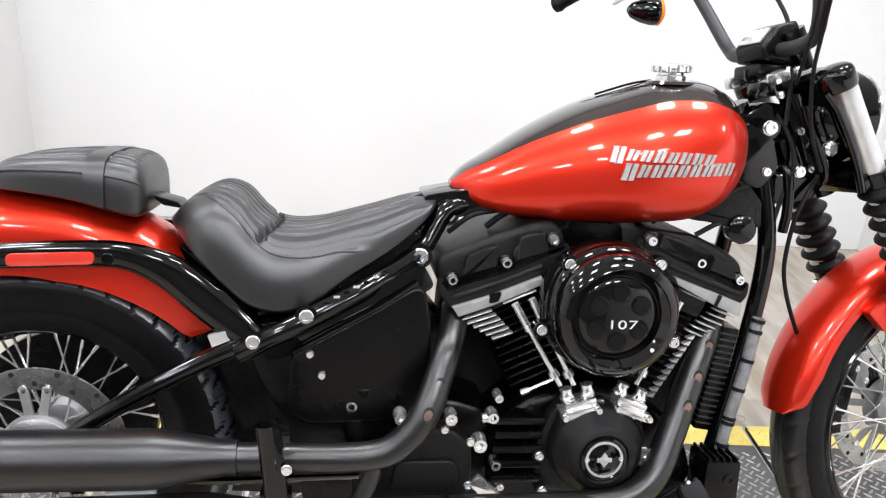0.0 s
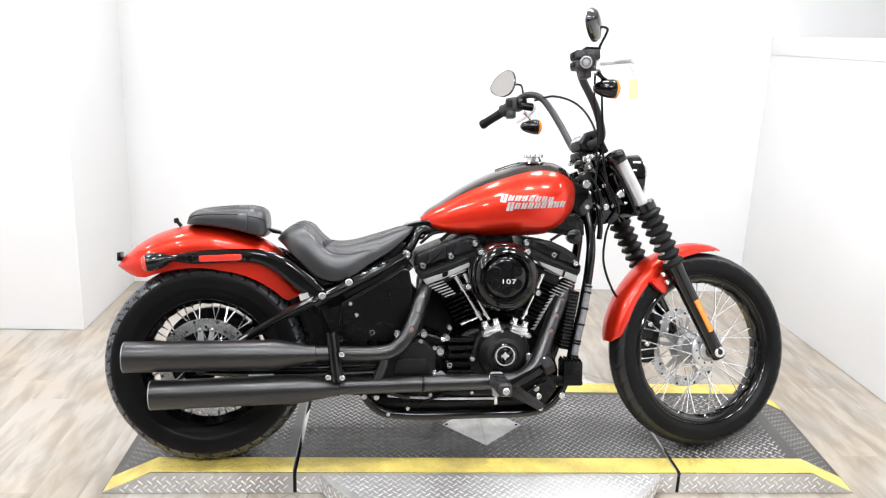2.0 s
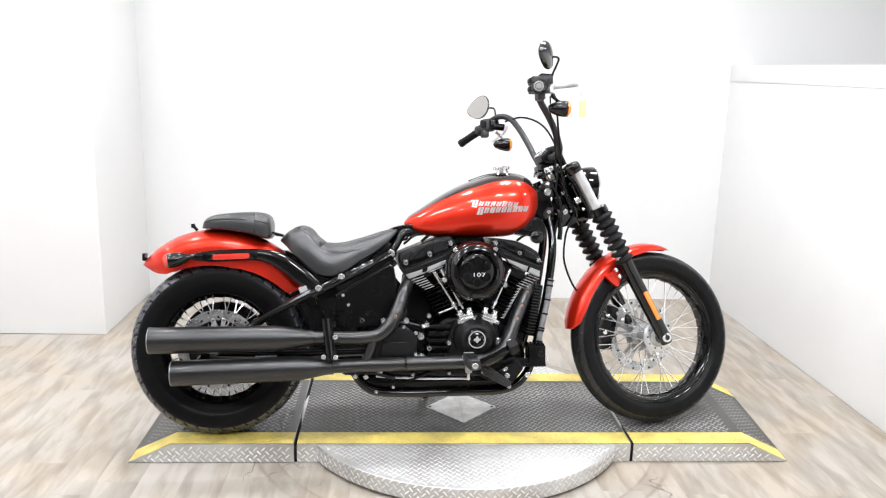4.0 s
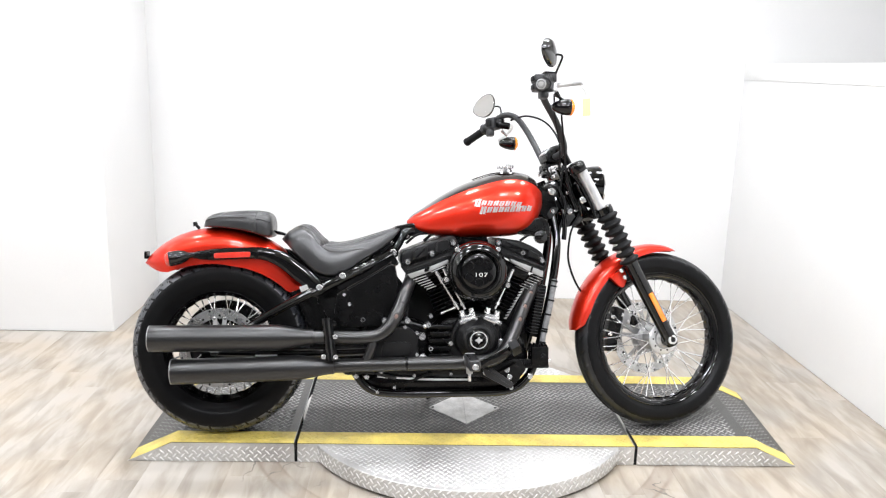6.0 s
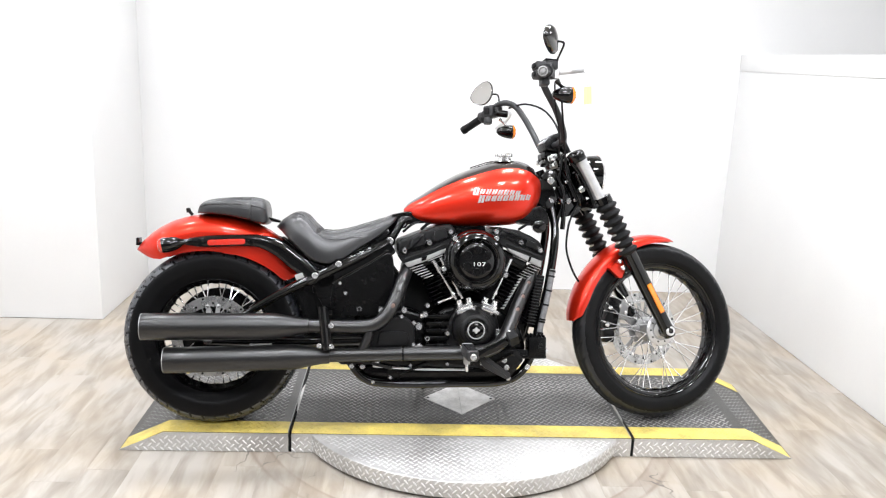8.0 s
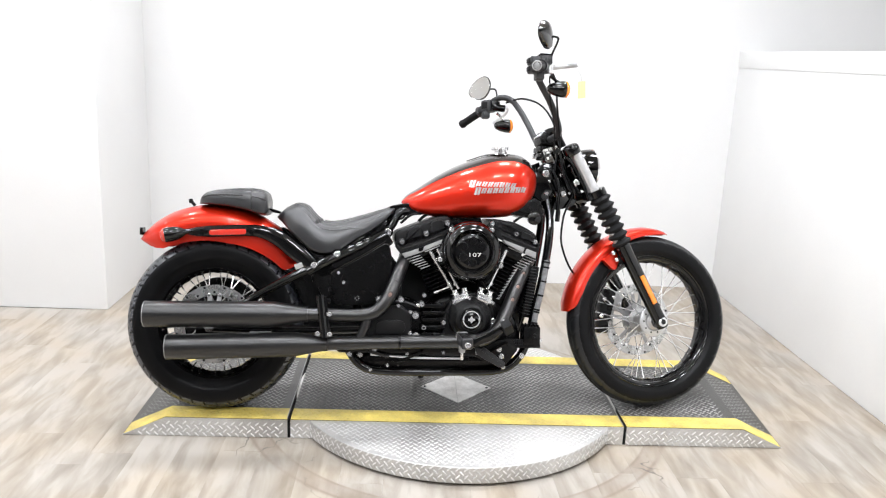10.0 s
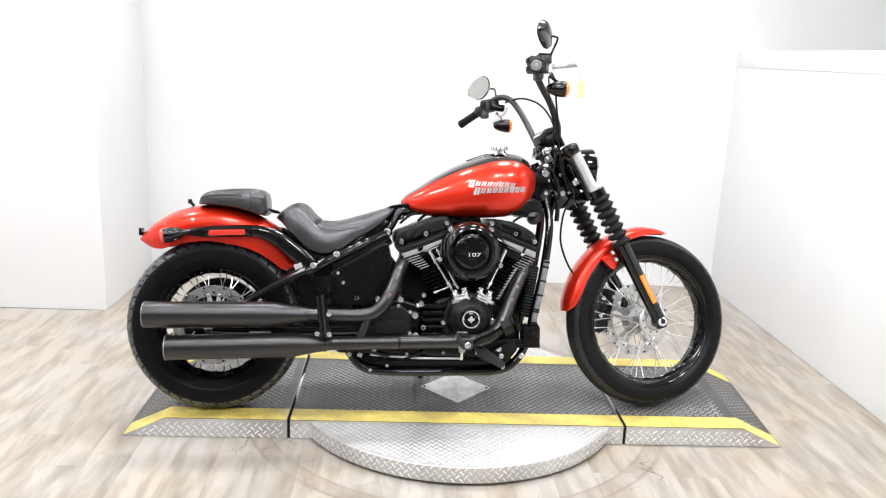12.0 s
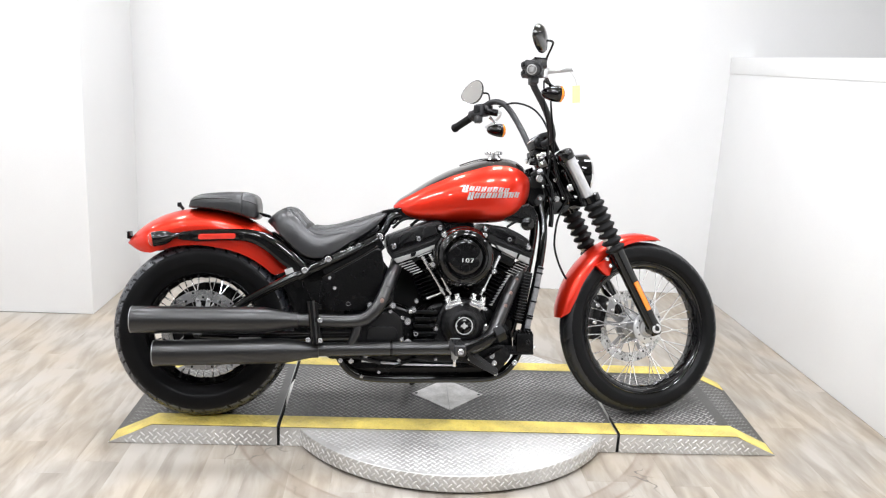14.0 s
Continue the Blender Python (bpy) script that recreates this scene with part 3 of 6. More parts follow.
def wheel(name, centre, R, width, rim_r, rim_w, count, m, label, pattern):
    w = rim_w / 2
    def scallop(prof, seg=240):
        # the well is dimpled round every pair of spokes
        return skin([[((r - 0.0028 * max(0, math.cos(t * count / 2)) * (abs(y) < w * 0.3 and r < rim_r - 0.02)) * math.cos(t), y, (r - 0.0028 * max(0, math.cos(t * count / 2)) * (abs(y) < w * 0.3 and r < rim_r - 0.02)) * math.sin(t))
                      for r, y in prof] for t in np.linspace(0, 2 * math.pi, seg, endpoint=False)], closed=True, caps=False, loop=True)

    rim = part(name, scallop([(rim_r + 0.006, -w), (rim_r + 0.003, -w + 0.005), (rim_r - 0.010, -w + 0.010), (rim_r - 0.013, -w * 0.5), (rim_r - 0.022, -w * 0.24), (rim_r - 0.022, w * 0.24),
                                (rim_r - 0.013, w * 0.5), (rim_r - 0.010, w - 0.010), (rim_r + 0.003, w - 0.005), (rim_r + 0.006, w), (rim_r + 0.012, w - 0.004), (rim_r + 0.004, 0), (rim_r + 0.012, -w + 0.004)]),
               RIM, bike, label, m @ Matrix.Translation(centre))
    part("tyre", tyre_mesh(R, width, rim_r, 14 * pattern, pattern), [RUBBER, SHEENTREAD if R < 0.34 else TREAD], rim, "black rubber tyre with cut tread", sharp=32)
    part("hub", lathe([(0.016, -0.095), (0.026, -0.09), (0.028, -0.07), (0.048, -0.066), (0.05, -0.055), (0.034, -0.045), (0.03, 0), (0.034, 0.045), (0.05, 0.055), (0.048, 0.066), (0.028, 0.07), (0.026, 0.09), (0.016, 0.095)],
                      (0, 0, 0), (0, 1, 0), 32), ALLOY, rim, "polished alloy hub")
    kinds = [spoke_mesh(0.044, s * 0.056, rim_r - 0.022, s * 0.006, l, "spoke") for s in (-1, 1) for l in (0.62, -0.62)]
    for i, me in enumerate(kinds):
        for k in range(count // 4):
            part("spoke", me, None, rim, m=Matrix.Rotation(2 * math.pi * (k + i * 0.27) / (count // 4), 4, "Y"))
    return rim


rear_wheel = wheel("rear_wheel", HUB_R, 0.334, 0.155, 0.216, 0.11, 40, Matrix(), "black spoked rear wheel", 42)
brake_disc(rear_wheel, -0.074, 0.151, 24, "drilled steel rear brake disc")
pulley = part("belt_pulley", join(ring_mesh([(0.168, 0.075), (0.168, 0.105), (0.148, 0.105), (0.148, 0.075)], 72), lathe([(0.15, 0.086), (0.15, 0.094), (0.05, 0.098)], (0, 0, 0), (0, 1, 0), 48)), SATIN, rear_wheel, "black belt drive pulley")
part("hub_flange", lathe([(0.062, -0.080), (0.062, -0.086), (0.048, -0.092), (0.036, -0.094), (0.034, -0.118), (0.02, -0.12)], (0, 0, 0), (0, 1, 0), 32), CHROME, rear_wheel, "bright hub flange")
front_wheel = wheel("front_wheel", HUB_F, 0.350, 0.105, 0.262, 0.088, 40, STEER, "black spoked front wheel turned away", 34)
for k in range(10):
    t = 2 * math.pi * k / 10
    part("flange_hole", lathe([(0.0038, 0), (0.0038, 0.0006)], (0.047 * math.cos(t), -0.0668, 0.047 * math.sin(t)), (0, -1, 0), 10), GAP, front_wheel)
brake_disc(front_wheel, 0.078, 0.15, 24, "drilled steel front brake disc")
part("hub_flange", lathe([(0.03, -0.05), (0.058, -0.052), (0.0615, -0.056), (0.0615, -0.063), (0.058, -0.066), (0.034, -0.068), (0.03, -0.074), (0.028, -0.09)], (0, 0, 0), (0, 1, 0), 40), STEEL, front_wheel, "bright hub flange")

# -- rear fender --
TOPR = [(36, 0.425), (45, 0.437), (60, 0.449), (75, 0.457), (95, 0.460), (110, 0.457), (120, 0.449), (129, 0.437), (131.5, 0.431)]
LOWR = [(36, 0.41), (36.6, 0.388), (38, 0.345), (41, 0.337), (56, 0.329), (80, 0.318), (100, 0.325), (111, 0.331), (116, 0.335), (122.5, 0.342), (127, 0.362), (129.6, 0.388), (131.5, 0.423)]
WIDE = [(36, 0.085), (60, 0.098), (100, 0.103), (116, 0.096), (122, 0.085), (126, 0.067), (129.5, 0.042), (131.5, 0.015)]


def fender_ring(a, tops, lows, wides, c, inset=0.0, n=28):
    top, low, w = interp(a, tops) - inset, interp(a, lows), interp(a, wides) - inset
    t, out = radians(a), []
    for k in range(n + 1):
        f = -1 + 2 * k / n
        g = abs(f)
        # flat-topped arch: the crown, then the side down to the lower edge
        if g < 0.6:
            y, r = w * math.sin(g / 0.6 * math.pi / 2), top - (min(0.07, (top - low) * 0.75)) * (1 - math.cos(g / 0.6 * math.pi / 2)) 
        else:
            y, r = w, top - min(0.07, (top - low) * 0.75) + (low - top + min(0.07, (top - low) * 0.75)) * (g - 0.6) / 0.4
        out.append(V(c.x + r * math.cos(t), math.copysign(y, f), c.z + r * math.sin(t)))
    return out


def shell(tops, lows, wides, c, a0, a1, steps, thick=0.003):
    rings = []
    for a in np.linspace(a0, a1, steps):
        outer = fender_ring(a, tops, lows, wides, c)
        inner = fender_ring(a, tops, lows, wides, c, thick)
        rings.append(outer + inner[::-1])
    return skin(rings)


FC = V(0, 0, 0.332)
fender = part("rear_fender", shell(TOPR, LOWR, WIDE, FC, 36, 131.5, 76), RED, bike, "glossy red rear fender", sharp=50)
part("inner_fender", skin([[V(HUB_R.x + r * math.cos(radians(a)), y, HUB_R.z + r * math.sin(radians(a))) for y, r in ((-0.085, 0.35), (-0.08, 0.372), (0.08, 0.372), (0.085, 0.35), (0.08, 0.366), (-0.08, 0.366))]
                           for a in np.linspace(-8, 48, 24)]), SATIN, bike, "matte black inner mudguard")
part("rear_mudguard", slab([(HUB_R.x + 0.339 * math.cos(radians(a)), HUB_R.z + 0.339 * math.sin(radians(a))) for a in range(-14, 40, 4)] + [(0.335, 0.585), (0.42, 0.60), (0.52, 0.55), (0.54, 0.3), (0.46, 0.245)], -0.08, 0.08, 0.004), SATIN, bike, "matte black mudguard and shock cover ahead of the tyre")
part("plate_bracket", join(box(-0.281, 0.0, 0.683, 0.010, 0.05, 0.028, 0.003), box(-0.272, 0, 0.674, 0.026, 0.03, 0.012, 0.002)), SATIN, bike, "black number plate bracket")

# fender strut, lamp and reflector on each side
for s in (-1, 1):
    y = s * 0.108
    pts = [(-0.10, 0.686), (-0.02, 0.689), (0.10, 0.695), (0.18, 0.692), (0.25, 0.668), (0.31, 0.624), (0.36, 0.584), (0.395, 0.555)]
    half = [0.010, 0.021, 0.022, 0.024, 0.031, 0.034, 0.03, 0.02]
    line = curve([(x, 0, z) for x, z in pts], 5)
    hs = curve([(h, 0, 0) for h in half], 5)
    rings = []
    for i, p in enumerate(line):
        d = (line[min(i + 1, len(line) - 1)] - line[max(i - 1, 0)]).normalized()
        nrm = V(-d.z, 0, d.x)
        h = hs[i].x
        yy = y + s * 0.05 * max(0, (p.x - 0.15)) / 0.25
        rings.append([p + nrm * h * k + V(0, yy + s * out, 0) for k, out in ((1, 0), (0.93, 0.007), (0.75, 0.011), (0.4, 0.0135), (0, 0.0145), (-0.4, 0.0135), (-0.75, 0.011), (-0.93, 0.007), (-1, 0))])
    strut = part("fender_strut", skin(rings), BLACK, bike, "gloss black fender strut")
    part("reflector", slab(rounded([(-0.009, 0.675), (-0.009, 0.696), (0.126, 0.702), (0.126, 0.681)], 0.009), y + s * 0.012, y + s * 0.021, 0.003), REDLENS, strut, "long red reflector")
    for bx, bz in ((-0.036, 0.682), (0.146, 0.690)):
        bolt(strut, bx, y + s * 0.013, bz, 0.009, (0, s, 0), "strut_bolt", SATIN)
    ax = V(0.10, s * -0.02, 0.02).normalized()
    o = (-0.168, y + s * 0.032, 0.672)
    sig = part("turn_signal", lathe([(0.0255, 0.0), (0.0275, 0.004), (0.0275, 0.022), (0.0262, 0.040), (0.021, 0.058), (0.012, 0.073), (0.008, 0.095)], o, ax, 28), BLACK, bike, "black bullet turn signal")
    part("signal_lens", lathe([(0.004, -0.014), (0.016, -0.012), (0.024, -0.005), (0.0258, 0.001)], o, ax, 28), REDLENS, sig, "red signal lens")
    part("signal_bracket", slab(rounded([(-0.10, 0.690), (-0.07, 0.678), (-0.02, 0.678), (-0.012, 0.692), (-0.03, 0.706), (-0.06, 0.704)], 0.008), y + s * 0.010 - 0.006, y + s * 0.010 + 0.006, 0.003), SATIN, sig)
    bolt(sig, -0.036, y + s * 0.017, 0.692, 0.008, (0, s, 0), "bracket_bolt", SATIN)
part("seat_knob", join(tube([(-0.085, 0, 0.785), (-0.098, 0, 0.80)], 0.006, smooth=False), lathe([(0.008, 0), (0.009, 0.004), (0.007, 0.016)], (-0.099, 0, 0.795), (-0.2, 0, 1), 12)), SOFT, bike)

# -- seats --
def seat_rings(tops, lows, wides, xs, groove, n=64, bulge=3.1):
    rings = []
    for x in xs:
        top, low, w = interp(x, tops), interp(x, lows), interp(x, wides)
        ring = []
        for k in range(n):
            t = 2 * math.pi * k / n
            cy, sz = math.cos(t), math.sin(t)
            y = w * math.copysign(abs(cy) ** (2 / bulge), cy)
            zc = low + (top - low) * 0.16
            z = zc + (top - zc) * abs(sz) ** (2 / bulge) if sz >= 0 else zc - (zc - low) * abs(sz) ** (2 / 3.2)
            if sz > 0.05:
                z -= groove(x, y / w)
            ring.append(V(x, y, z))
        rings.append(ring)
    return rings


def smooth_table(pts, lo, hi, n=40):
    c = curve([(a, 0, b) for a, b in pts], 10)
    return sorted((p.x, p.z) for p in c)


S_TOP = smooth_table([(0.235, 0.752), (0.262, 0.781), (0.31, 0.806), (0.35, 0.797), (0.385, 0.760), (0.42, 0.740), (0.48, 0.742), (0.57, 0.767), (0.64, 0.789), (0.685, 0.796)], 0, 1)
S_LOW = smooth_table([(0.235, 0.745), (0.258, 0.726), (0.287, 0.694), (0.33, 0.651), (0.374, 0.615), (0.43, 0.604), (0.483, 0.622), (0.54, 0.664), (0.60, 0.702), (0.64, 0.735), (0.668, 0.764), (0.685, 0.785)], 0, 1)
S_WID = smooth_table([(0.235, 0.06), (0.255, 0.11), (0.30, 0.155), (0.38, 0.172), (0.46, 0.165), (0.54, 0.138), (0.62, 0.112), (0.67, 0.092), (0.685, 0.062)], 0, 1)


def pleat(f, count):
    return 1 - abs(math.sin(math.pi * f * count / 2)) ** 0.5


def rider_groove(x, f):
    lim = interp(x, LIM)
    edge = max(0.0, 1 - abs(abs(f) - lim) / 0.035) * 0.006
    if abs(f) > lim or x < 0.272 or x > 0.655:
        return edge if 0.272 < x < 0.655 else 0.0
    g = 0.0145 * pleat(f / lim, 9) * min(1, (x - 0.272) / 0.03, (0.655 - x) / 0.02) - 0.003
    g += 0.014 * max(0, 1 - abs(x - 0.413 + 0.04 * f * f) / 0.008)
    return max(g, edge)


LIM = [(0.27, 0.40), (0.30, 0.62), (0.335, 0.76), (0.385, 0.82), (0.44, 0.84), (0.50, 0.885), (0.545, 0.94), (0.575, 1.0), (0.69, 1.02)]
seat = part("rider_seat", skin(seat_rings(S_TOP, S_LOW, S_WID, np.unique(np.r_[np.linspace(0.2355, 0.6845, 90), np.linspace(0.376, 0.424, 18)]), rider_groove, 520)), LEATHER, bike, "black pleated vinyl rider seat", sharp=60)


def seat_at(x, f):
    """A place on the rider seat's top at x, f of the half width out."""
    top, low, w = interp(x, S_TOP), interp(x, S_LOW), interp(x, S_WID)
    zc = low + (top - low) * 0.16
    c = abs(f) ** 1.55
    return V(x, f * w, zc + (top - zc) * math.sqrt(max(0, 1 - c * c)) ** (2 / 3.1))


for s in (-1, 1):
    part("seat_piping", tube([seat_at(x, s * (interp(x, LIM) + 0.035)) - V(0, 0, 0.001) for x in np.linspace(0.285, 0.548, 12)], 0.0022, 8, 4), LEATHER, seat)
P_TOP = smooth_table([(-0.058, 0.80), (-0.045, 0.828), (-0.01, 0.845), (0.06, 0.854), (0.12, 0.857), (0.168, 0.854), (0.195, 0.840), (0.204, 0.81)], 0, 1)
P_LOW = smooth_table([(-0.058, 0.792), (0.0, 0.789), (0.06, 0.782), (0.12, 0.771), (0.165, 0.757), (0.19, 0.753), (0.204, 0.764)], 0, 1)
P_WID = smooth_table([(-0.058, 0.05), (-0.04, 0.085), (0.02, 0.105), (0.10, 0.115), (0.16, 0.117), (0.193, 0.108), (0.204, 0.085)], 0, 1)


def pillion_groove(x, f):
    if abs(f) < 0.86:
        return 0.013 * pleat(f / 0.86, 9) * min(1, max(0, x + 0.04) / 0.03, max(0, 0.19 - x) / 0.02)
    return 0.0


pillion = part("pillion_seat", skin(seat_rings(P_TOP, P_LOW, P_WID, np.linspace(-0.0575, 0.2015, 60), pillion_groove, 400, 4.2)), LEATHER, bike, "black vinyl pillion pad", sharp=60)


def band(x0, x1, grow):
    xs = np.linspace(x0, x1, 5)
    return skin([[V(p.x, p.y * (1 + grow), p.z + grow * 0.25 * (p.z - interp(x, P_LOW))) for p in seat_rings(P_TOP, P_LOW, P_WID, [x], lambda a, b: 0.001, 64, 4.2)[0]] for x in xs])


part("pillion_strap", band(0.112, 0.144, 0.075), LEATHER, pillion, "stitched black strap")
for s in (-1, 1):
    part("pillion_piping", tube([V(x, s * (interp(x, P_WID) * 0.985 + 0.001), interp(x, P_LOW) + (interp(x, P_TOP) - interp(x, P_LOW)) * 0.66) for x in np.linspace(-0.045, 0.196, 12)], 0.0026, 8, 4), LEATHER, pillion)
part("seat_bracket", slab([(0.19, 0.785), (0.24, 0.772), (0.25, 0.76), (0.215, 0.765)], -0.03, 0.03, 0.003), SATIN, bike)

# -- tank --
T_TOP = smooth_table([(0.715, 0.825), (0.735, 0.848), (0.777, 0.876), (0.85, 0.925), (0.924, 0.966), (0.998, 0.995), (1.073, 1.018), (1.149, 1.023), (1.204, 1.006), (1.240, 0.966), (1.252, 0.915)], 0, 1)
T_LOW = smooth_table([(0.715, 0.814), (0.735, 0.792), (0.777, 0.774), (0.85, 0.763), (0.95, 0.759), (1.066, 0.763), (1.15, 0.773), (1.205, 0.806), (1.238, 0.859), (1.252, 0.902)], 0, 1)
T_WID = smooth_table([(0.715, 0.02), (0.735, 0.052), (0.777, 0.082), (0.85, 0.112), (0.95, 0.148), (1.05, 0.163), (1.15, 0.156), (1.205, 0.126), (1.238, 0.084), (1.252, 0.02)], 0, 1)


def tank_point(x, t):
    top, low, w = interp(x, T_TOP), interp(x, T_LOW), interp(x, T_WID)
    zc = low + (top - low) * 0.42
    c, s = math.cos(t), math.sin(t)
    e = 2 / (2.15 if s >= 0 else 3.0)
    y = w * math.copysign(abs(c) ** e, c)
    z = zc + (top - zc) * abs(s) ** e if s >= 0 else zc - (zc - low) * abs(s) ** e
    return V(x, y, z)


xs = np.r_[0.7155 + 0.05 * np.linspace(0, 1, 12) ** 2, np.linspace(0.775, 1.19, 44), 1.2515 - 0.055 * np.linspace(1, 0, 14) ** 2]
EDGE = [(0.72, 46), (0.742, 52), (0.80, 52), (0.85, 50), (0.90, 48), (1.09, 48), (1.15, 46), (1.20, 41), (1.235, 32), (1.25, 26)]


def tank_ring(x):
    b = radians(interp(x, EDGE))
    return [tank_point(x, t) for t in np.r_[np.linspace(b, math.pi - b, 33), np.linspace(math.pi - b, 2 * math.pi + b, 65)[1:-1]]]


bm = skin([tank_ring(x) for x in xs])
bm.faces.ensure_lookup_table()
NT = 96
for k, f in enumerate(bm.faces):
    f.material_index = 1 if k < NT * (len(xs) - 1) and k % NT < 32 else 0
tank = part("fuel_tank", bm, [RED, STRIPE], bike, "teardrop fuel tank, red sides and black top", sharp=60)
part("fuel_cap", lathe([(0.026, 0), (0.027, 0.014), (0.023, 0.016), (0.023, 0.019), (0.032, 0.020), (0.034, 0.023), (0.034, 0.031), (0.031, 0.035), (0.01, 0.037)], (1.103, -0.03, 1.013), (-0.02, -0.03, 1), 36), CHROME, tank, "chrome fuel cap")
for k in range(12):
    t = 2 * math.pi * k / 12
    part("cap_flute", lathe([(0.005, 0), (0.005, 0.010)], (1.1025 + 0.032 * math.cos(t), -0.0305 + 0.032 * math.sin(t), 1.0335 + 0.0007 * math.cos(t)), (-0.02, -0.03, 1), 8), CHROME, tank)
part("tank_console", lathe([(0.046, 0), (0.042, 0.005), (0.03, 0.007)], (1.103, -0.03, 1.013), (-0.02, -0.03, 1), 36), STRIPE, tank)
part("tank_seam", tube([(0.97, -0.012, 0.988), (1.03, -0.018, 1.009), (1.07, -0.02, 1.018)], 0.002, 6), BLACK, tank)


def tank_side(x, z):
    """The tank's right-hand surface at x and height z."""
    best = min((abs(tank_point(x, t).z - z), tank_point(x, t).y) for t in np.linspace(math.pi * 0.75, math.pi * 1.4, 160))
    return best[1]


def badge_bar(parent, x0, x1, z0, z1, slant, name="badge_bar"):
    quad = [(x0, z0), (x1, z0), (x1 + slant, z1), (x0 + slant, z1)]
    ya = [tank_side(x, z) for x, z in quad]
    back = [V(x, y + 0.002, z) for (x, z), y in zip(quad, ya)]
    face = [V(x, y - 0.0045, z) for (x, z), y in zip(quad, ya)]
    return part(name, skin([back, face]), GOLD, parent)


badge = part("tank_badge", skin([[V(x, tank_side(x, z) + d, z) for x, z in ((0.970, 0.8775), (1.152, 0.8785), (1.153, 0.8835), (0.972, 0.8835))] for d in (0.002, -0.0025)]), GOLD, tank, "silver two-line badge drawn as plain bars")
rng = random.Random(3)
for x, x1, z0, z1, lean in ((0.962, 1.140, 0.8845, 0.903, -0.02), (0.982, 1.182, 0.8555, 0.8765, 0.05)):
    tall = 1
    while x < x1:
        d = (x - 0.975) * lean
        wide = 0.0085 if tall else 0.0068
        for k in (0, 1):
            badge_bar(badge, x, x + wide, z0 + d - 0.005 * tall - rng.uniform(0, 0.001), z1 + d + 0.004 * tall - rng.uniform(0, 0.002), 0.008)
            x += wide + 0.0028
        x += 0.003
        tall = 0

# -- frame --
frame_part = part("frame", tube([(1.27, 0, 0.93), (1.1, 0, 0.86), (0.85, 0, 0.80), (0.70, 0, 0.785), (0.6, 0, 0.74)], 0.024), BLACK, bike, "gloss black steel frame")
for s in (-1, 1):
    part("frame_rail", tube([(0.74, s * 0.04, 0.785), (0.70, s * 0.06, 0.772), (0.655, s * 0.085, 0.705), (0.57, s * 0.14, 0.655), (0.47, s * 0.172, 0.607), (0.40, s * 0.176, 0.572), (0.36, s * 0.17, 0.548)], 0.018), BLACK, frame_part)
    part("down_tube", tube([(1.285, s * 0.045, 0.885), (1.30, s * 0.07, 0.77), (1.297, s * 0.085, 0.685), (1.277, s * 0.092, 0.55), (1.248, s * 0.10, 0.42), (1.224, s * 0.105, 0.32), (1.185, s * 0.12, 0.225), (1.10, s * 0.125, 0.17), (0.9, s * 0.125, 0.163), (0.65, s * 0.125, 0.165), (0.56, s * 0.12, 0.19), (0.50, s * 0.12, 0.27)], 0.0165), BLACK, frame_part)
    part("swing_arm", tube([(0.40, s * 0.155, 0.572), (0.30, s * 0.15, 0.525), (0.16, s * 0.145, 0.445), (0.02, s * 0.135, 0.345)], [0.017, 0.017, 0.016, 0.014]), BLACK, bike, "black swing arm")
    part("swing_arm_lower", tube([(0.56, s * 0.15, 0.33), (0.3, s * 0.15, 0.325), (0.0, s * 0.135, 0.328)], 0.02), BLACK, bike)
    part("frame_plate", slab(rounded([(0.37, 0.585), (0.43, 0.60), (0.50, 0.52), (0.55, 0.34), (0.55, 0.24), (0.47, 0.24), (0.44, 0.40), (0.38, 0.52)], 0.02), s * 0.12, s * 0.15, 0.004), SATIN, frame_part)
part("fender_support", slab(rounded([(0.25, 0.715), (0.33, 0.665), (0.42, 0.615), (0.43, 0.55), (0.37, 0.52), (0.32, 0.575)], 0.015), -0.105, 0.105, 0.004), BLACK, bike, "black fender support under the seat")
# added plate: draws the glint on the strut, no part of the motorcycle
part("strut_glint", slab([(0.308, 0.572), (0.340, 0.583), (0.346, 0.566), (0.315, 0.553)], -0.160, -0.146, 0.001), STEEL, bike, "bright plate standing in for a reflection at the fender's foot")
part("axle_plate", slab(rounded([(-0.05, 0.35), (0.03, 0.375), (0.07, 0.35), (0.04, 0.30), (-0.05, 0.30)], 0.015), -0.15, -0.12, 0.003), BLACK, bike)
part("axle_nut", lathe([(0.018, 0), (0.018, 0.012), (0.01, 0.014)], (0, -0.15, 0.332), (0, -1, 0), 6), CHROME, bike)
part("steering_neck", join(tube([(1.30, 0, 0.82), (1.235, 0, 0.98)], 0.034, 20, smooth=False), slab(rounded([(1.17, 0.90), (1.255, 0.965), (1.315, 0.87), (1.29, 0.80), (1.20, 0.79)], 0.02), -0.045, 0.045, 0.008)), BLACK, frame_part)
part("coil_box", slab(rounded([(1.085, 0.805), (1.235, 0.845), (1.262, 0.815), (1.266, 0.768), (1.212, 0.766), (1.15, 0.779), (1.105, 0.791)], 0.006), -0.115, 0.115, 0.006), SATIN, bike, "black plastic cover under the tank")
part("neck_shroud", join(slab(rounded([(1.245, 0.965), (1.285, 0.99), (1.335, 0.985), (1.395, 0.90), (1.425, 0.85), (1.40, 0.815), (1.335, 0.80), (1.275, 0.82), (1.25, 0.88)], 0.012), -0.045, 0.05, 0.006), box(1.345, -0.03, 0.90, 0.05, 0.06, 0.07, 0.01, Matrix.Rotation(radians(-25), 4, "Y"))), BLACK, frame_part, "gloss black steering head and wiring cover")
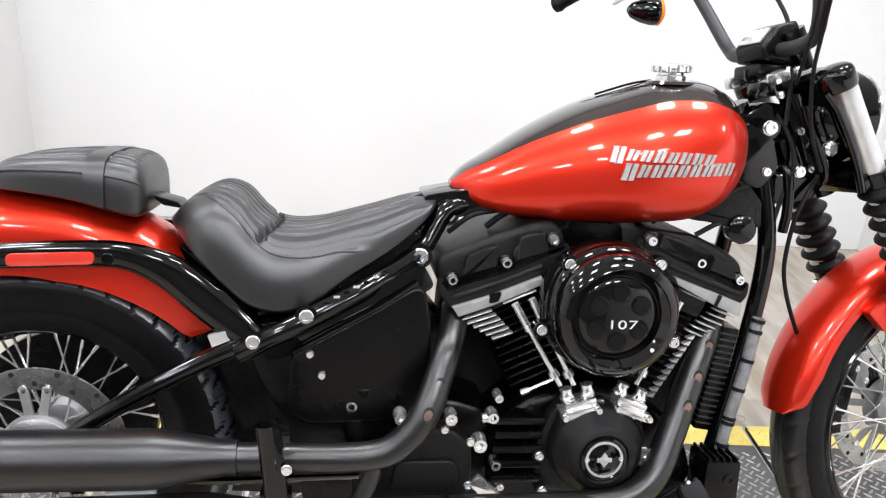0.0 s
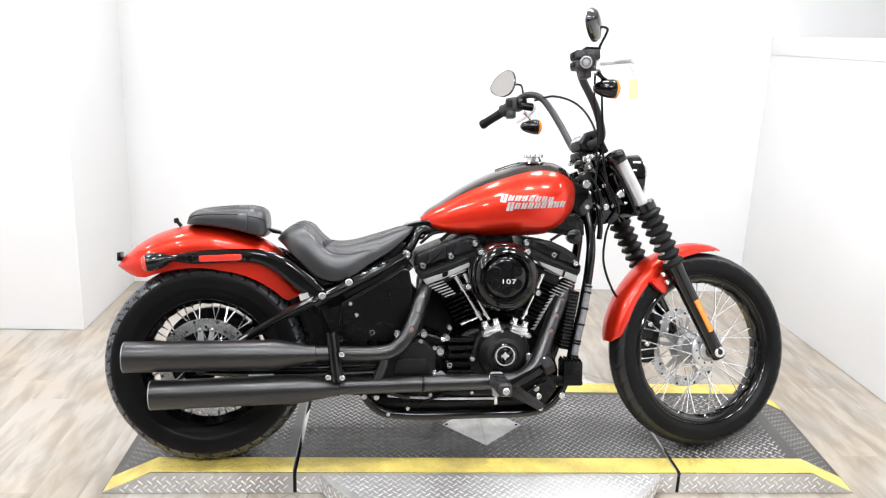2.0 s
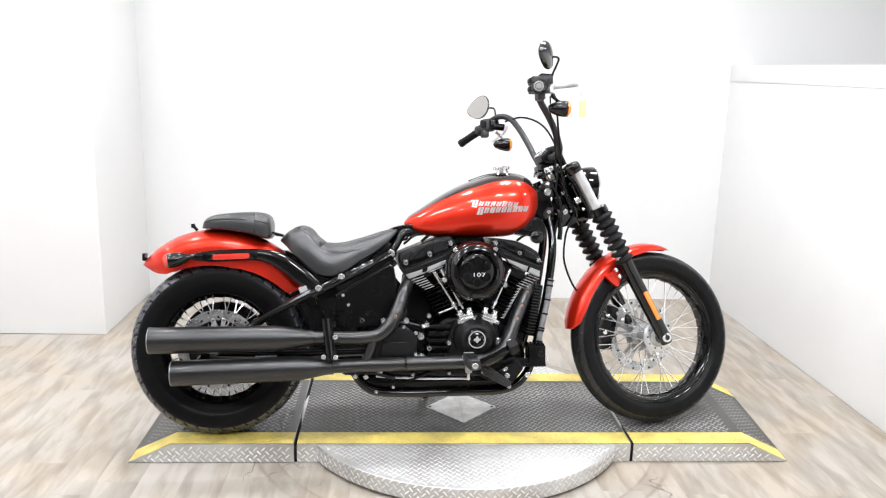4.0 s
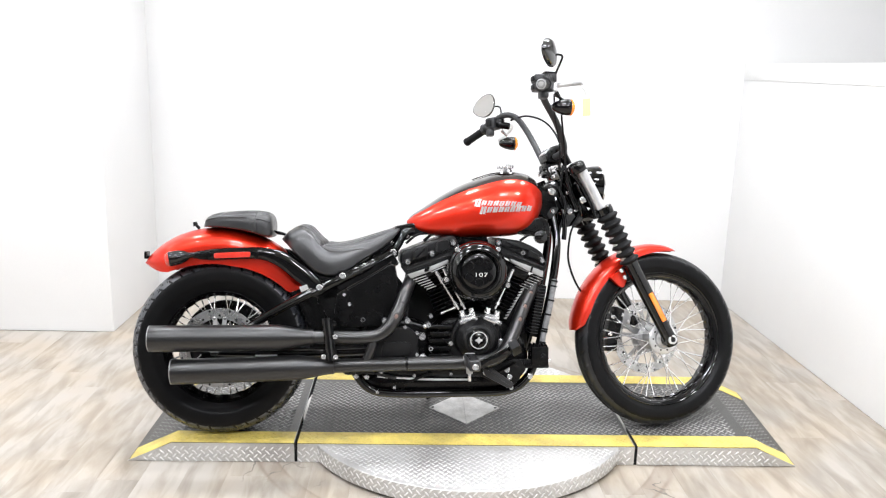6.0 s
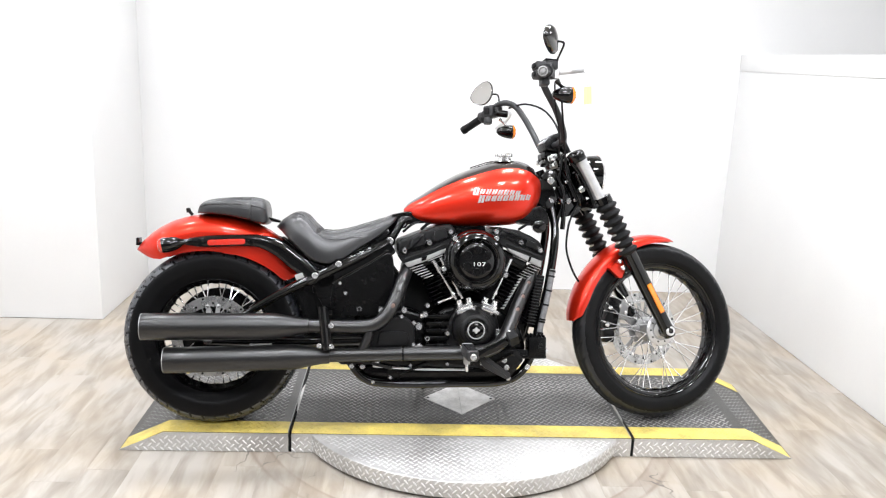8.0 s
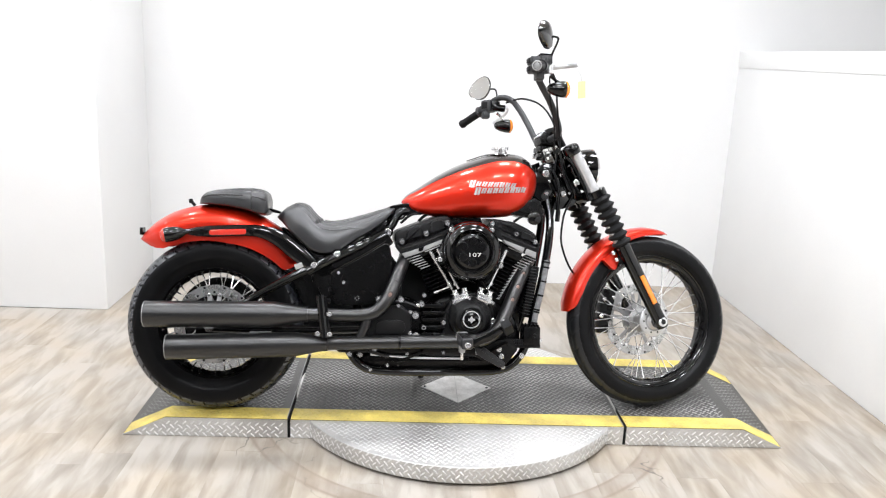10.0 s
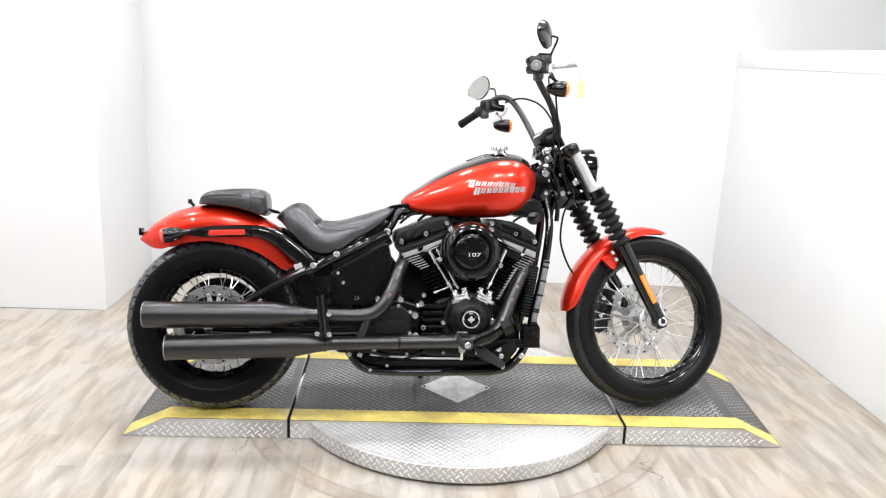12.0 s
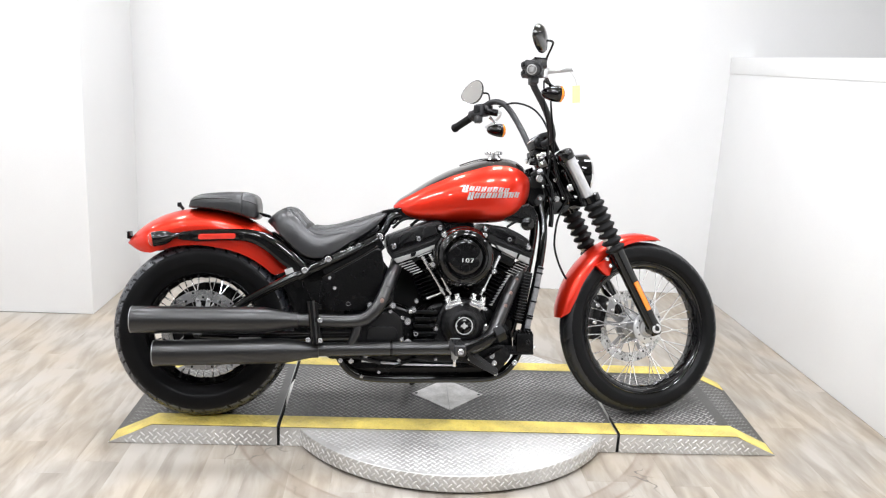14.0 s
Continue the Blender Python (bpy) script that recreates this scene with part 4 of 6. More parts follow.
for x, z, r in ((1.30, 0.915, 0.006), (1.345, 0.94, 0.007), (1.385, 0.87, 0.006)):
    part("neck_screw", lathe([(r, 0), (r, 0.006), (r * 0.6, 0.007)], (x, -0.046 if x != 1.345 else -0.062, z), (0, -1, 0), 10), CHROME, frame_part)
part("neck_cover", slab(rounded([(1.235, 0.955), (1.29, 0.93), (1.31, 0.87), (1.275, 0.83), (1.235, 0.85)], 0.014), -0.072, -0.045, 0.005), BLACK, frame_part)
part("tank_mount", slab(rounded([(0.66, 0.80), (0.735, 0.815), (0.84, 0.787), (0.74, 0.765), (0.69, 0.755)], 0.012), -0.058, 0.058, 0.004), BLACK, frame_part)
for x, y, z, r in ((1.281, -0.076, 0.944, 0.0125), (0.708, -0.062, 0.768, 0.012), (0.657, -0.104, 0.70, 0.013), (0.468, -0.191, 0.616, 0.0105), (0.384, -0.194, 0.573, 0.0105),
                   (1.285, -0.074, 0.865, 0.008), (1.325, -0.05, 0.865, 0.009)):
    part("bolt_washer", lathe([(r * 1.7, 0), (r * 1.7, 0.003), (r * 1.2, 0.004)], (x, y + 0.008, z), (0, -1, 0), 20), BLACK, frame_part)
    bolt(frame_part, x, y + 0.005, z, r, h=0.009)
cover = part("side_cover", slab(rounded([(0.442, 0.541), (0.50, 0.575), (0.576, 0.618), (0.645, 0.662), (0.664, 0.655), (0.674, 0.60), (0.676, 0.50), (0.65, 0.425), (0.47, 0.42), (0.436, 0.445)], 0.014, 5), -0.165, 0.12, 0.006, 3), SATIN, bike, "satin black side cover")
for x, z in ((0.474, 0.545), (0.494, 0.508)):
    bolt(cover, x, -0.165, z, 0.006)
part("cover_lip", tube([(0.446, -0.166, 0.546), (0.50, -0.166, 0.578), (0.575, -0.165, 0.620), (0.65, -0.163, 0.668)], 0.0025, 8), BLACK, cover)
part("inner_panel", slab(rounded([(0.36, 0.565), (0.46, 0.62), (0.56, 0.67), (0.64, 0.745), (0.665, 0.735), (0.66, 0.69), (0.666, 0.62), (0.72, 0.55), (0.72, 0.45), (0.52, 0.25), (0.42, 0.26), (0.39, 0.42)], 0.02), -0.085, 0.085, 0.006), SATIN, bike, "black battery box and inner panels")
part("rail_web", slab(rounded([(0.385, 0.565), (0.47, 0.605), (0.57, 0.65), (0.655, 0.70), (0.68, 0.66), (0.60, 0.60), (0.47, 0.54), (0.40, 0.52)], 0.01), -0.15, -0.085, 0.004), BLACK, frame_part)
# wiring clips along the rail
for k in range(7):
    x = 0.50 + k * 0.016
    part("rail_clip", box(x, -0.175 + k * 0.005, 0.637 + k * 0.0075, 0.010, 0.004, 0.004, 0.001), STEEL if k % 2 else SATIN, frame_part)
part("belt_guard", slab(rounded([(0.05, 0.318), (0.24, 0.318), (0.24, 0.352), (0.05, 0.352)], 0.008), -0.132, -0.126, 0.001), SATIN, bike)
# white and tilted to stand in for a metal plate's shine
part("bright_plate", moved(box(0, 0, 0, 0.078, 0.003, 0.022, 0.001), Matrix.Translation((0.194, -0.212, 0.319)) @ Matrix.Rotation(radians(-35), 4, "X")), TRIM, bike, "small white plate in place of a bright metal one")
part("side_stand", join(tube([(0.76, 0.15, 0.17), (0.84, 0.30, 0.045), (0.90, 0.45, -0.078)], 0.012), lathe([(0.025, 0), (0.025, 0.006)], (0.90, 0.45, -0.0915), (0.05, 0.2, 1), 16)), BLACK, bike, "black side stand, lowered")

# -- engine --
CR = V(0.97, 0, 0.33)
engine = part("engine", slab(rounded([(0.80, 0.22), (1.13, 0.21), (1.19, 0.29), (1.16, 0.38), (1.07, 0.45), (0.97, 0.475), (0.86, 0.45), (0.79, 0.39)], 0.03, 5), -0.125, 0.16, 0.02, 3), SATIN, bike, "black V-twin engine crankcase")
gearbox = part("gearbox", slab(rounded([(0.50, 0.23), (0.80, 0.22), (0.80, 0.42), (0.72, 0.445), (0.56, 0.44), (0.49, 0.38)], 0.03, 5), -0.115, 0.14, 0.015, 3), SATIN, bike, "black gearbox housing")
gcover = part("gearbox_cover", slab(rounded([(0.60, 0.31), (0.615, 0.285), (0.755, 0.285), (0.785, 0.32), (0.785, 0.40), (0.745, 0.435), (0.65, 0.42), (0.615, 0.37)], 0.02, 5), -0.165, -0.118, 0.008, 3), WRINKLE, gearbox, "black gearbox end cover", Matrix.Translation((-0.035, -0.038, -0.006)))
part("cover_window", slab(rounded([(0.645, 0.325), (0.745, 0.325), (0.765, 0.345), (0.755, 0.378), (0.655, 0.378)], 0.014, 4), -0.172, -0.163, 0.004, 3), WRINKLE, gcover)
for x, z in ((0.615, 0.30), (0.665, 0.293), (0.745, 0.293), (0.78, 0.33), (0.78, 0.41), (0.735, 0.433), (0.645, 0.41)):
    bolt(gcover, x, -0.165, z, 0.0065)
for x, y, z, r in ((0.625, -0.205, 0.449, 0.0105), (0.79, -0.16, 0.43, 0.010), (0.80, -0.15, 0.462, 0.008), (0.80, -0.16, 0.34, 0.009), (0.615, -0.15, 0.255, 0.009), (0.708, -0.215, 0.452, 0.0105), (0.766, -0.18, 0.388, 0.0125), (0.602, -0.16, 0.36, 0.007), (0.598, -0.16, 0.33, 0.008), (0.575, -0.15, 0.445, 0.008), (0.545, -0.155, 0.45, 0.010), (0.81, -0.16, 0.30, 0.007)):
    bolt(gearbox, x, y + 0.02, z, r, h=0.03)
part("oil_filler", lathe([(0.017, 0), (0.017, 0.03), (0.020, 0.031), (0.020, 0.045), (0.012, 0.05)], (0.565, -0.14, 0.44), (0, -0.2, 1), 18), SATIN, gearbox, "black oil filler cap")
part("drain_arm", slab(rounded([(0.75, 0.31), (0.77, 0.325), (0.815, 0.285), (0.79, 0.27)], 0.006), -0.175, -0.16, 0.003), CHROME, gearbox)
part("clutch_hose", tube([(0.60, -0.14, 0.48), (0.56, -0.15, 0.52), (0.52, -0.13, 0.5), (0.51, -0.12, 0.42)], 0.006, 8), SOFT, gearbox)
for k, z in enumerate((0.423, 0.397, 0.370, 0.342, 0.314)):
    part("case_rib", box(0.838, -0.142, z, 0.092 - 0.006 * (k % 2), 0.05, 0.014, 0.004), SATIN, engine)
part("rib_bolt", lathe([(0.009, 0), (0.009, 0.012), (0.006, 0.014)], (0.785, -0.15, 0.423), (-1, 0, 0), 10), CHROME, engine)


def fin_bar(a, b, y, thick):
    d = b - a
    return box((a.x + b.x) / 2, y, (a.z + b.z) / 2, d.length, 0.016, thick, 0.0007, Matrix.Rotation(math.atan2(-d.z, d.x), 4, "Y"), 1)


def cylinder(sign, name):
    """One cylinder with fins; sign: -1 leans back, 1 leans ahead."""
    t = radians(23.5) * sign
    ax = V(math.sin(t), 0, math.cos(t))
    m = Matrix.Rotation(t, 4, "Y")
    body = part(name, lathe([(0.055, 0.16), (0.055, 0.36)], CR, ax, 32), SATIN, engine, "black finned cylinder")
    for k in range(10):
        c = CR + ax * (0.175 + k * 0.0155)
        part("cooling_fin", box(c.x, 0, c.z, 0.152, 0.19, 0.005, 0.0015, m, 1), SATIN, body)
    # bright machined ends of the upper fins
    for k in range(6):
        if sign < 0:
            a, b, y = V(0.730 + 0.0112 * k, 0, 0.596 - 0.0068 * k), V(0.783 + 0.0078 * k, 0, 0.614 - 0.0078 * k), -0.126
        else:
            a, b, y = V(1.198 - 0.0097 * k, 0, 0.615 - 0.0079 * k), V(1.239 - 0.0117 * k, 0, 0.600 - 0.0073 * k), -0.105
        part("fin_edge", join(fin_bar(a, b, y, 0.0026)), STEEL, body, "machined bright fin edge")
    a, b, y = (V(0.801, 0, 0.628), V(0.857, 0, 0.652), -0.13) if sign < 0 else (V(1.13, 0, 0.651), V(1.179, 0, 0.630), -0.105)
    part("fin_edge", fin_bar(a, b, y, 0.0026), STEEL, body)
    if sign > 0:
        for k in range(11):
            a = V(1.167 - 0.0064 * k, 0, 0.566 - 0.0112 * k)
            part("fin_tip", slab([(a.x, a.z), (a.x - 0.016, a.z - 0.006), (a.x - 0.004, a.z - 0.0095)], -0.112, -0.10), STEEL, body, "bright fin tip")
    head = CR + ax * 0.345
    part("cylinder_head", box(head.x, 0, head.z, 0.165, 0.2, 0.045, 0.008, m), SATIN, body)
    return body


rear_cyl, front_cyl = cylinder(-1, "rear_cylinder"), cylinder(1, "front_cylinder")
ROCK_R = [(0.711, 0.623), (0.684, 0.664), (0.687, 0.702), (0.722, 0.716), (0.787, 0.742), (0.86, 0.768), (0.892, 0.77), (0.912, 0.74), (0.906, 0.71), (0.866, 0.677)]
ROCK_F = [(1.104, 0.686), (1.071, 0.698), (1.048, 0.735), (1.058, 0.762), (1.09, 0.758), (1.15, 0.750), (1.205, 0.726), (1.242, 0.702), (1.25, 0.671), (1.24, 0.638), (1.195, 0.654)]
rocker_r = part("rocker_cover", slab(rounded(ROCK_R, 0.016, 4), -0.106, 0.13, 0.014, 3), WRINKLE, rear_cyl, "black rocker cover")
rocker_f = part("rocker_cover", slab(rounded(ROCK_F, 0.016, 4), -0.106, 0.13, 0.014, 3), WRINKLE, front_cyl, "black rocker cover")
# raised faces, notched where the cover bolts sit
FACE_R = [(0.686, 0.646), (0.712, 0.612), (0.783, 0.632), (0.866, 0.670), (0.903, 0.702), (0.916, 0.728), (0.906, 0.736), (0.900, 0.724), (0.878, 0.719), (0.870, 0.735), (0.868, 0.752), (0.846, 0.750), (0.825, 0.741),
          (0.822, 0.702), (0.812, 0.684), (0.791, 0.681), (0.788, 0.705), (0.788, 0.728), (0.762, 0.720), (0.735, 0.707), (0.732, 0.685), (0.727, 0.656), (0.706, 0.648), (0.698, 0.664), (0.689, 0.666)]
FACE_F = [(1.038, 0.728), (1.060, 0.700), (1.106, 0.676), (1.181, 0.640), (1.235, 0.622), (1.252, 0.645), (1.253, 0.668), (1.246, 0.670), (1.240, 0.657), (1.223, 0.661), (1.221, 0.684), (1.220, 0.698), (1.200, 0.707), (1.178, 0.718),
          (1.174, 0.698), (1.166, 0.687), (1.148, 0.692), (1.144, 0.715), (1.144, 0.736), (1.120, 0.744), (1.095, 0.750), (1.080, 0.755), (1.078, 0.736), (1.068, 0.725), (1.050, 0.731), (1.046, 0.745)]
part("cover_face", slab(rounded(FACE_R, 0.006, 3), -0.124, -0.100, 0.004, 2), WRINKLE, rocker_r, sharp=16)
part("cover_face", slab(rounded(FACE_F, 0.006, 3), -0.124, -0.100, 0.004, 2), WRINKLE, rocker_f, sharp=16)
part("head_trim", slab([(0.713, 0.619), (0.724, 0.603), (0.783, 0.6245), (0.867, 0.6625), (0.866, 0.676), (0.78, 0.641)], -0.138, -0.09, 0.002), ALLOY, rocker_r, "bright machined head trim")
part("trim_notch", slab(rounded([(0.776, 0.642), (0.775, 0.628), (0.792, 0.632), (0.797, 0.649)], 0.004), -0.1395, -0.13), SATIN, rocker_r)
part("head_trim", slab([(1.104, 0.681), (1.112, 0.666), (1.184, 0.630), (1.234, 0.609), (1.236, 0.633), (1.195, 0.648)], -0.138, -0.09, 0.002), ALLOY, rocker_f, "bright machined head trim")
part("trim_notch", slab([(1.188, 0.650), (1.182, 0.630), (1.188, 0.6275), (1.196, 0.648)], -0.1395, -0.13), SATIN, rocker_f)
for p, spots, domes, tilt in ((rocker_r, ((0.713, 0.664), (0.806, 0.696), (0.887, 0.738)), ((0.757, 0.684), (0.846, 0.722)), -24), (rocker_f, ((1.063, 0.741), (1.158, 0.703), (1.234, 0.673)), ((1.112, 0.720), (1.198, 0.683)), 22)):
    for x, z in spots:
        # raised black ring: its colour gives the shaded recess round the bolt
        part("bolt_surround", lathe([(0.013, 0), (0.013, 0.005), (0.011, 0.006)], (x, -0.105, z), (0, -1, 0), 18), BLACK, p)
        bolt(p, x, -0.111, z, 0.0085, h=0.014)
    for x, z in domes:
        part("cover_dome", moved(lathe([(0.030, 0), (0.029, 0.006), (0.024, 0.012), (0.014, 0.016), (0.004, 0.017)], (0, 0, 0), (0, -1, 0), 28), Matrix.Translation((x, -0.118, z)) @ Matrix.Rotation(radians(tilt), 4, "Y") @ Matrix.Diagonal((1.05, 0.3, 0.62, 1))), WRINKLE, p)
    # raised ridge along the foot of the cover
    low = ((0.716, 0.634), (0.79, 0.660), (0.868, 0.692)) if p is rocker_r else ((1.098, 0.698), (1.19, 0.664), (1.236, 0.648))
    part("cover_ridge", tube([(x, -0.121, z) for x, z in low], 0.006, 10, 4), WRINKLE, p)
# black throttle body and wiring that fill the vee under the tank
part("throttle_body", slab(rounded([(0.83, 0.735), (0.86, 0.765), (0.90, 0.792), (1.015, 0.792), (1.032, 0.75), (1.04, 0.69), (0.97, 0.66), (0.86, 0.69)], 0.012), -0.055, 0.09, 0.006), SATIN, engine, "black intake throttle body between the cylinders")
for x, z, r in ((0.905, 0.772, 0.009), (0.955, 0.778, 0.007), (1.0, 0.77, 0.010)):
    part("intake_fitting", lathe([(r, 0), (r, 0.018), (r * 0.6, 0.022)], (x, -0.055, z), (0, -1, 0), 12), SOFT, engine)
for a, b in (((0.818, -0.150, 0.632), (0.906, -0.160, 0.488)), ((0.846, -0.152, 0.642), (0.93, -0.162, 0.49)), ((1.114, -0.150, 0.640), (1.044, -0.160, 0.490))):
    a, b = V(*a), V(*b)
    d = (b - a).normalized()
    part("pushrod_tube", join(tube([a, a + (b - a) * 0.27], 0.0068, 12, smooth=False), tube([a + (b - a) * 0.25, b], 0.0050, 12, smooth=False), lathe([(0.0085, 0), (0.0085, 0.010)], a + (b - a) * 0.26, d, 12), lathe([(0.0085, 0), (0.010, 0.012)], b - d * 0.03, d, 12)), CHROME, engine, "chrome pushrod tube")
for x, z, ang in ((0.938, 0.456, -14), (1.03, 0.456, 20)):
    m = Matrix.Rotation(radians(ang), 4, "Y")
    tap = part("tappet_block", join(box(x, -0.172, z - 0.006, 0.068, 0.05, 0.016, 0.004, m), box(x, -0.170, z + 0.008, 0.056, 0.04, 0.014, 0.004, m)), CHROME, engine, "chrome tappet block")
    for k in (-1, 1):
        part("tappet_collar", lathe([(0.0125, 0), (0.0135, 0.006), (0.010, 0.012), (0.011, 0.022)], (x + k * 0.018, -0.166, z + 0.012 - k * 0.018 * math.sin(radians(ang))), (math.sin(radians(ang)), 0, 1), 14), CHROME, tap)
        bolt(tap, x + k * 0.029, -0.197, z - 0.006 - k * 0.029 * math.sin(radians(ang)), 0.0055)
part("oil_switch", join(tube([(0.898, -0.15, 0.497), (0.852, -0.155, 0.478)], 0.0035, 8, smooth=False), tube([(0.852, -0.155, 0.478), (0.838, -0.156, 0.472)], 0.006, 8, smooth=False)), CHROME, engine)
bolt(engine, 1.064, -0.175, 0.366, 0.011)
bolt(engine, 1.062, -0.175, 0.350, 0.007)

CS = Matrix.Translation((0.004, 0, -0.022))
cam_c = V(0.970, -0.13, 0.402)
engine_back = part("engine_back", slab(rounded([(0.70, 0.28), (1.20, 0.26), (1.235, 0.60), (1.07, 0.69), (0.90, 0.69), (0.715, 0.62)], 0.03), 0.02, 0.13, 0.01), GAP, engine)
cam_cover = part("cam_cover", join(lathe([(0.098, 0), (0.098, 0.022), (0.094, 0.028), (0.084, 0.030), (0.082, 0.056), (0.077, 0.068), (0.066, 0.076), (0.060, 0.090), (0.054, 0.096), (0.044, 0.098), (0.041, 0.094), (0.02, 0.094)], cam_c, (0, -1, 0), 48),
                                   slab(rounded([(0.868, 0.31), (0.868, 0.41), (0.905, 0.475), (0.94, 0.49), (1.01, 0.49), (1.045, 0.47), (1.06, 0.40), (1.055, 0.33), (1.0, 0.30)], 0.025, 4), -0.160, -0.12, 0.008, 3)), WRINKLE, engine, "black cam cover", CS)
part("cam_medallion", lathe([(0.040, 0), (0.040, 0.004), (0.036, 0.0055), (0.034, 0.0035), (0.024, 0.0035), (0.022, 0.005)], cam_c + V(0, -0.093, 0), (0, -1, 0), 36), BLACK, cam_cover, "black and silver round medallion")
part("medallion_ring", ring_mesh([(0.033, -0.001), (0.033, 0.001), (0.029, 0.001), (0.029, -0.001)], 40), STEEL, cam_cover, m=Matrix.Translation(cam_c + V(0, -0.0975, 0)))
part("medallion_mark", join(box(0.97, -0.229, 0.402, 0.026, 0.002, 0.008, 0.001), slab([(0.960, 0.402), (0.970, 0.416), (0.980, 0.402), (0.970, 0.388)], -0.2295, -0.227)), STEEL, cam_cover)
for k in (-1, 1):
    bolt(cam_cover, 0.97 + k * 0.03, -0.2265, 0.402, 0.0042, h=0.003)
for x, z in ((0.974, 0.480), (0.913, 0.459), (0.872, 0.382), (0.882, 0.315), (1.034, 0.458), (1.055, 0.33)):
    part("bolt_surround", lathe([(0.012, 0), (0.012, 0.04)], (x, -0.13, z), (0, -1, 0), 14), WRINKLE, cam_cover)
    bolt(cam_cover, x, -0.169, z, 0.0072)

# -- air cleaner --
AC = V(0.971, 0.018, 0.636)
ac = part("air_cleaner", lathe([(0.060, 0.13), (0.100, 0.15), (0.112, 0.16), (0.115, 0.20), (0.112, 0.206), (0.1135, 0.212), (0.111, 0.226), (0.105, 0.232), (0.107, 0.240), (0.103, 0.256), (0.094, 0.268), (0.083, 0.272), (0.080, 0.267), (0.072, 0.262), (0.069, 0.254), (0.03, 0.254)],
                               AC, (0, -1, 0), 72), BLACK, bike, "round gloss black air cleaner")
part("filter_face", lathe([(0.068, 0.2545), (0.066, 0.2565), (0.05, 0.2585), (0.02, 0.2595)], AC, (0, -1, 0), 48), BLACK, ac, "gloss black centre plate")
for k in range(6):
    t = radians(90 + 60 * k)
    part("intake_hole", lathe([(0.0165, 0), (0.0165, 0.0015), (0.014, 0.002), (0.013, 0.0008)], AC + V(0.041 * math.cos(t), -0.2594, 0.041 * math.sin(t)), (0, -1, 0), 24), SATIN, ac)
for x, z in ((0.892, 0.716), (1.046, 0.718), (0.853, 0.604), (1.083, 0.584)):
    part("cleaner_lug", lathe([(0.014, 0), (0.014, 0.02), (0.012, 0.022)], (x, -0.187, z), (0, -1, 0), 14), BLACK, ac)
    bolt(ac, x, -0.208, z, 0.008)
words = bpy.data.curves.new("number", "FONT")
words.body, words.size, words.extrude, words.align_x, words.align_y, words.space_character, words.offset = "107", 0.026, 0.0012, "CENTER", "CENTER", 1.08, -0.0001
temp = new("number", words)
temp.matrix_basis = Matrix.Translation(AC + V(0.006, -0.2612, -0.012)) @ Matrix.Diagonal((1.25, 1, 0.8, 1)) @ Matrix.Rotation(radians(90), 4, "X")
bpy.context.view_layer.update()
num = bpy.data.meshes.new_from_object(temp.evaluated_get(bpy.context.evaluated_depsgraph_get()))
num.transform(temp.matrix_basis)
num.materials.clear()
num.materials.append(WHITEMARK)
bpy.data.objects.remove(temp)
part("number_mark", num, None, ac, "white number 107")
# hoses and leads round the heads
for pts, r, m in ((((0.71, -0.05, 0.735), (0.75, -0.06, 0.768), (0.80, -0.05, 0.778), (0.86, -0.03, 0.79)), 0.005, SOFT), (((0.78, -0.04, 0.745), (0.82, -0.05, 0.775), (0.9, -0.04, 0.785)), 0.006, SOFT),
                  (((1.07, -0.09, 0.77), (1.10, -0.10, 0.79), (1.17, -0.09, 0.78), (1.2, -0.07, 0.80)), 0.006, SOFT), (((1.15, -0.10, 0.75), (1.19, -0.11, 0.775), (1.23, -0.08, 0.76)), 0.005, SOFT)):
    part("hose", tube(pts, r, 8), m, engine)
part("rubber_mount", lathe([(0.022, 0), (0.026, 0.008), (0.026, 0.03), (0.018, 0.036)], (1.228, -0.09, 0.765), (0, -1, 0), 20), BLACK, bike)

# -- exhaust --
YX = -0.235
XS = Matrix.Translation((0, 0, -0.01))
up_pipe = part("rear_header", tube([(0.730, -0.06, 0.602), (0.718, -0.12, 0.582), (0.702, -0.172, 0.552), (0.686, -0.198, 0.514), (0.667, -0.226, 0.474), (0.643, YX, 0.435), (0.605, YX, 0.403), (0.545, YX, 0.393), (0.44, YX, 0.394), (0.35, YX, 0.395)], 0.0245, 20, 8), PIPE, bike, "matte black rear exhaust header")
lo_pipe = part("front_header", tube([(1.222, -0.06, 0.602), (1.207, -0.078, 0.577), (1.193, -0.094, 0.549), (1.165, -0.121, 0.499), (1.141, -0.144, 0.452), (1.112, -0.172, 0.395), (1.074, -0.205, 0.336), (1.02, -0.228, 0.307), (0.95, YX, 0.299), (0.90, YX, 0.298), (0.66, YX, 0.294), (0.43, YX, 0.290)], 0.0255, 20, 8), PIPE, bike, "matte black front exhaust header")
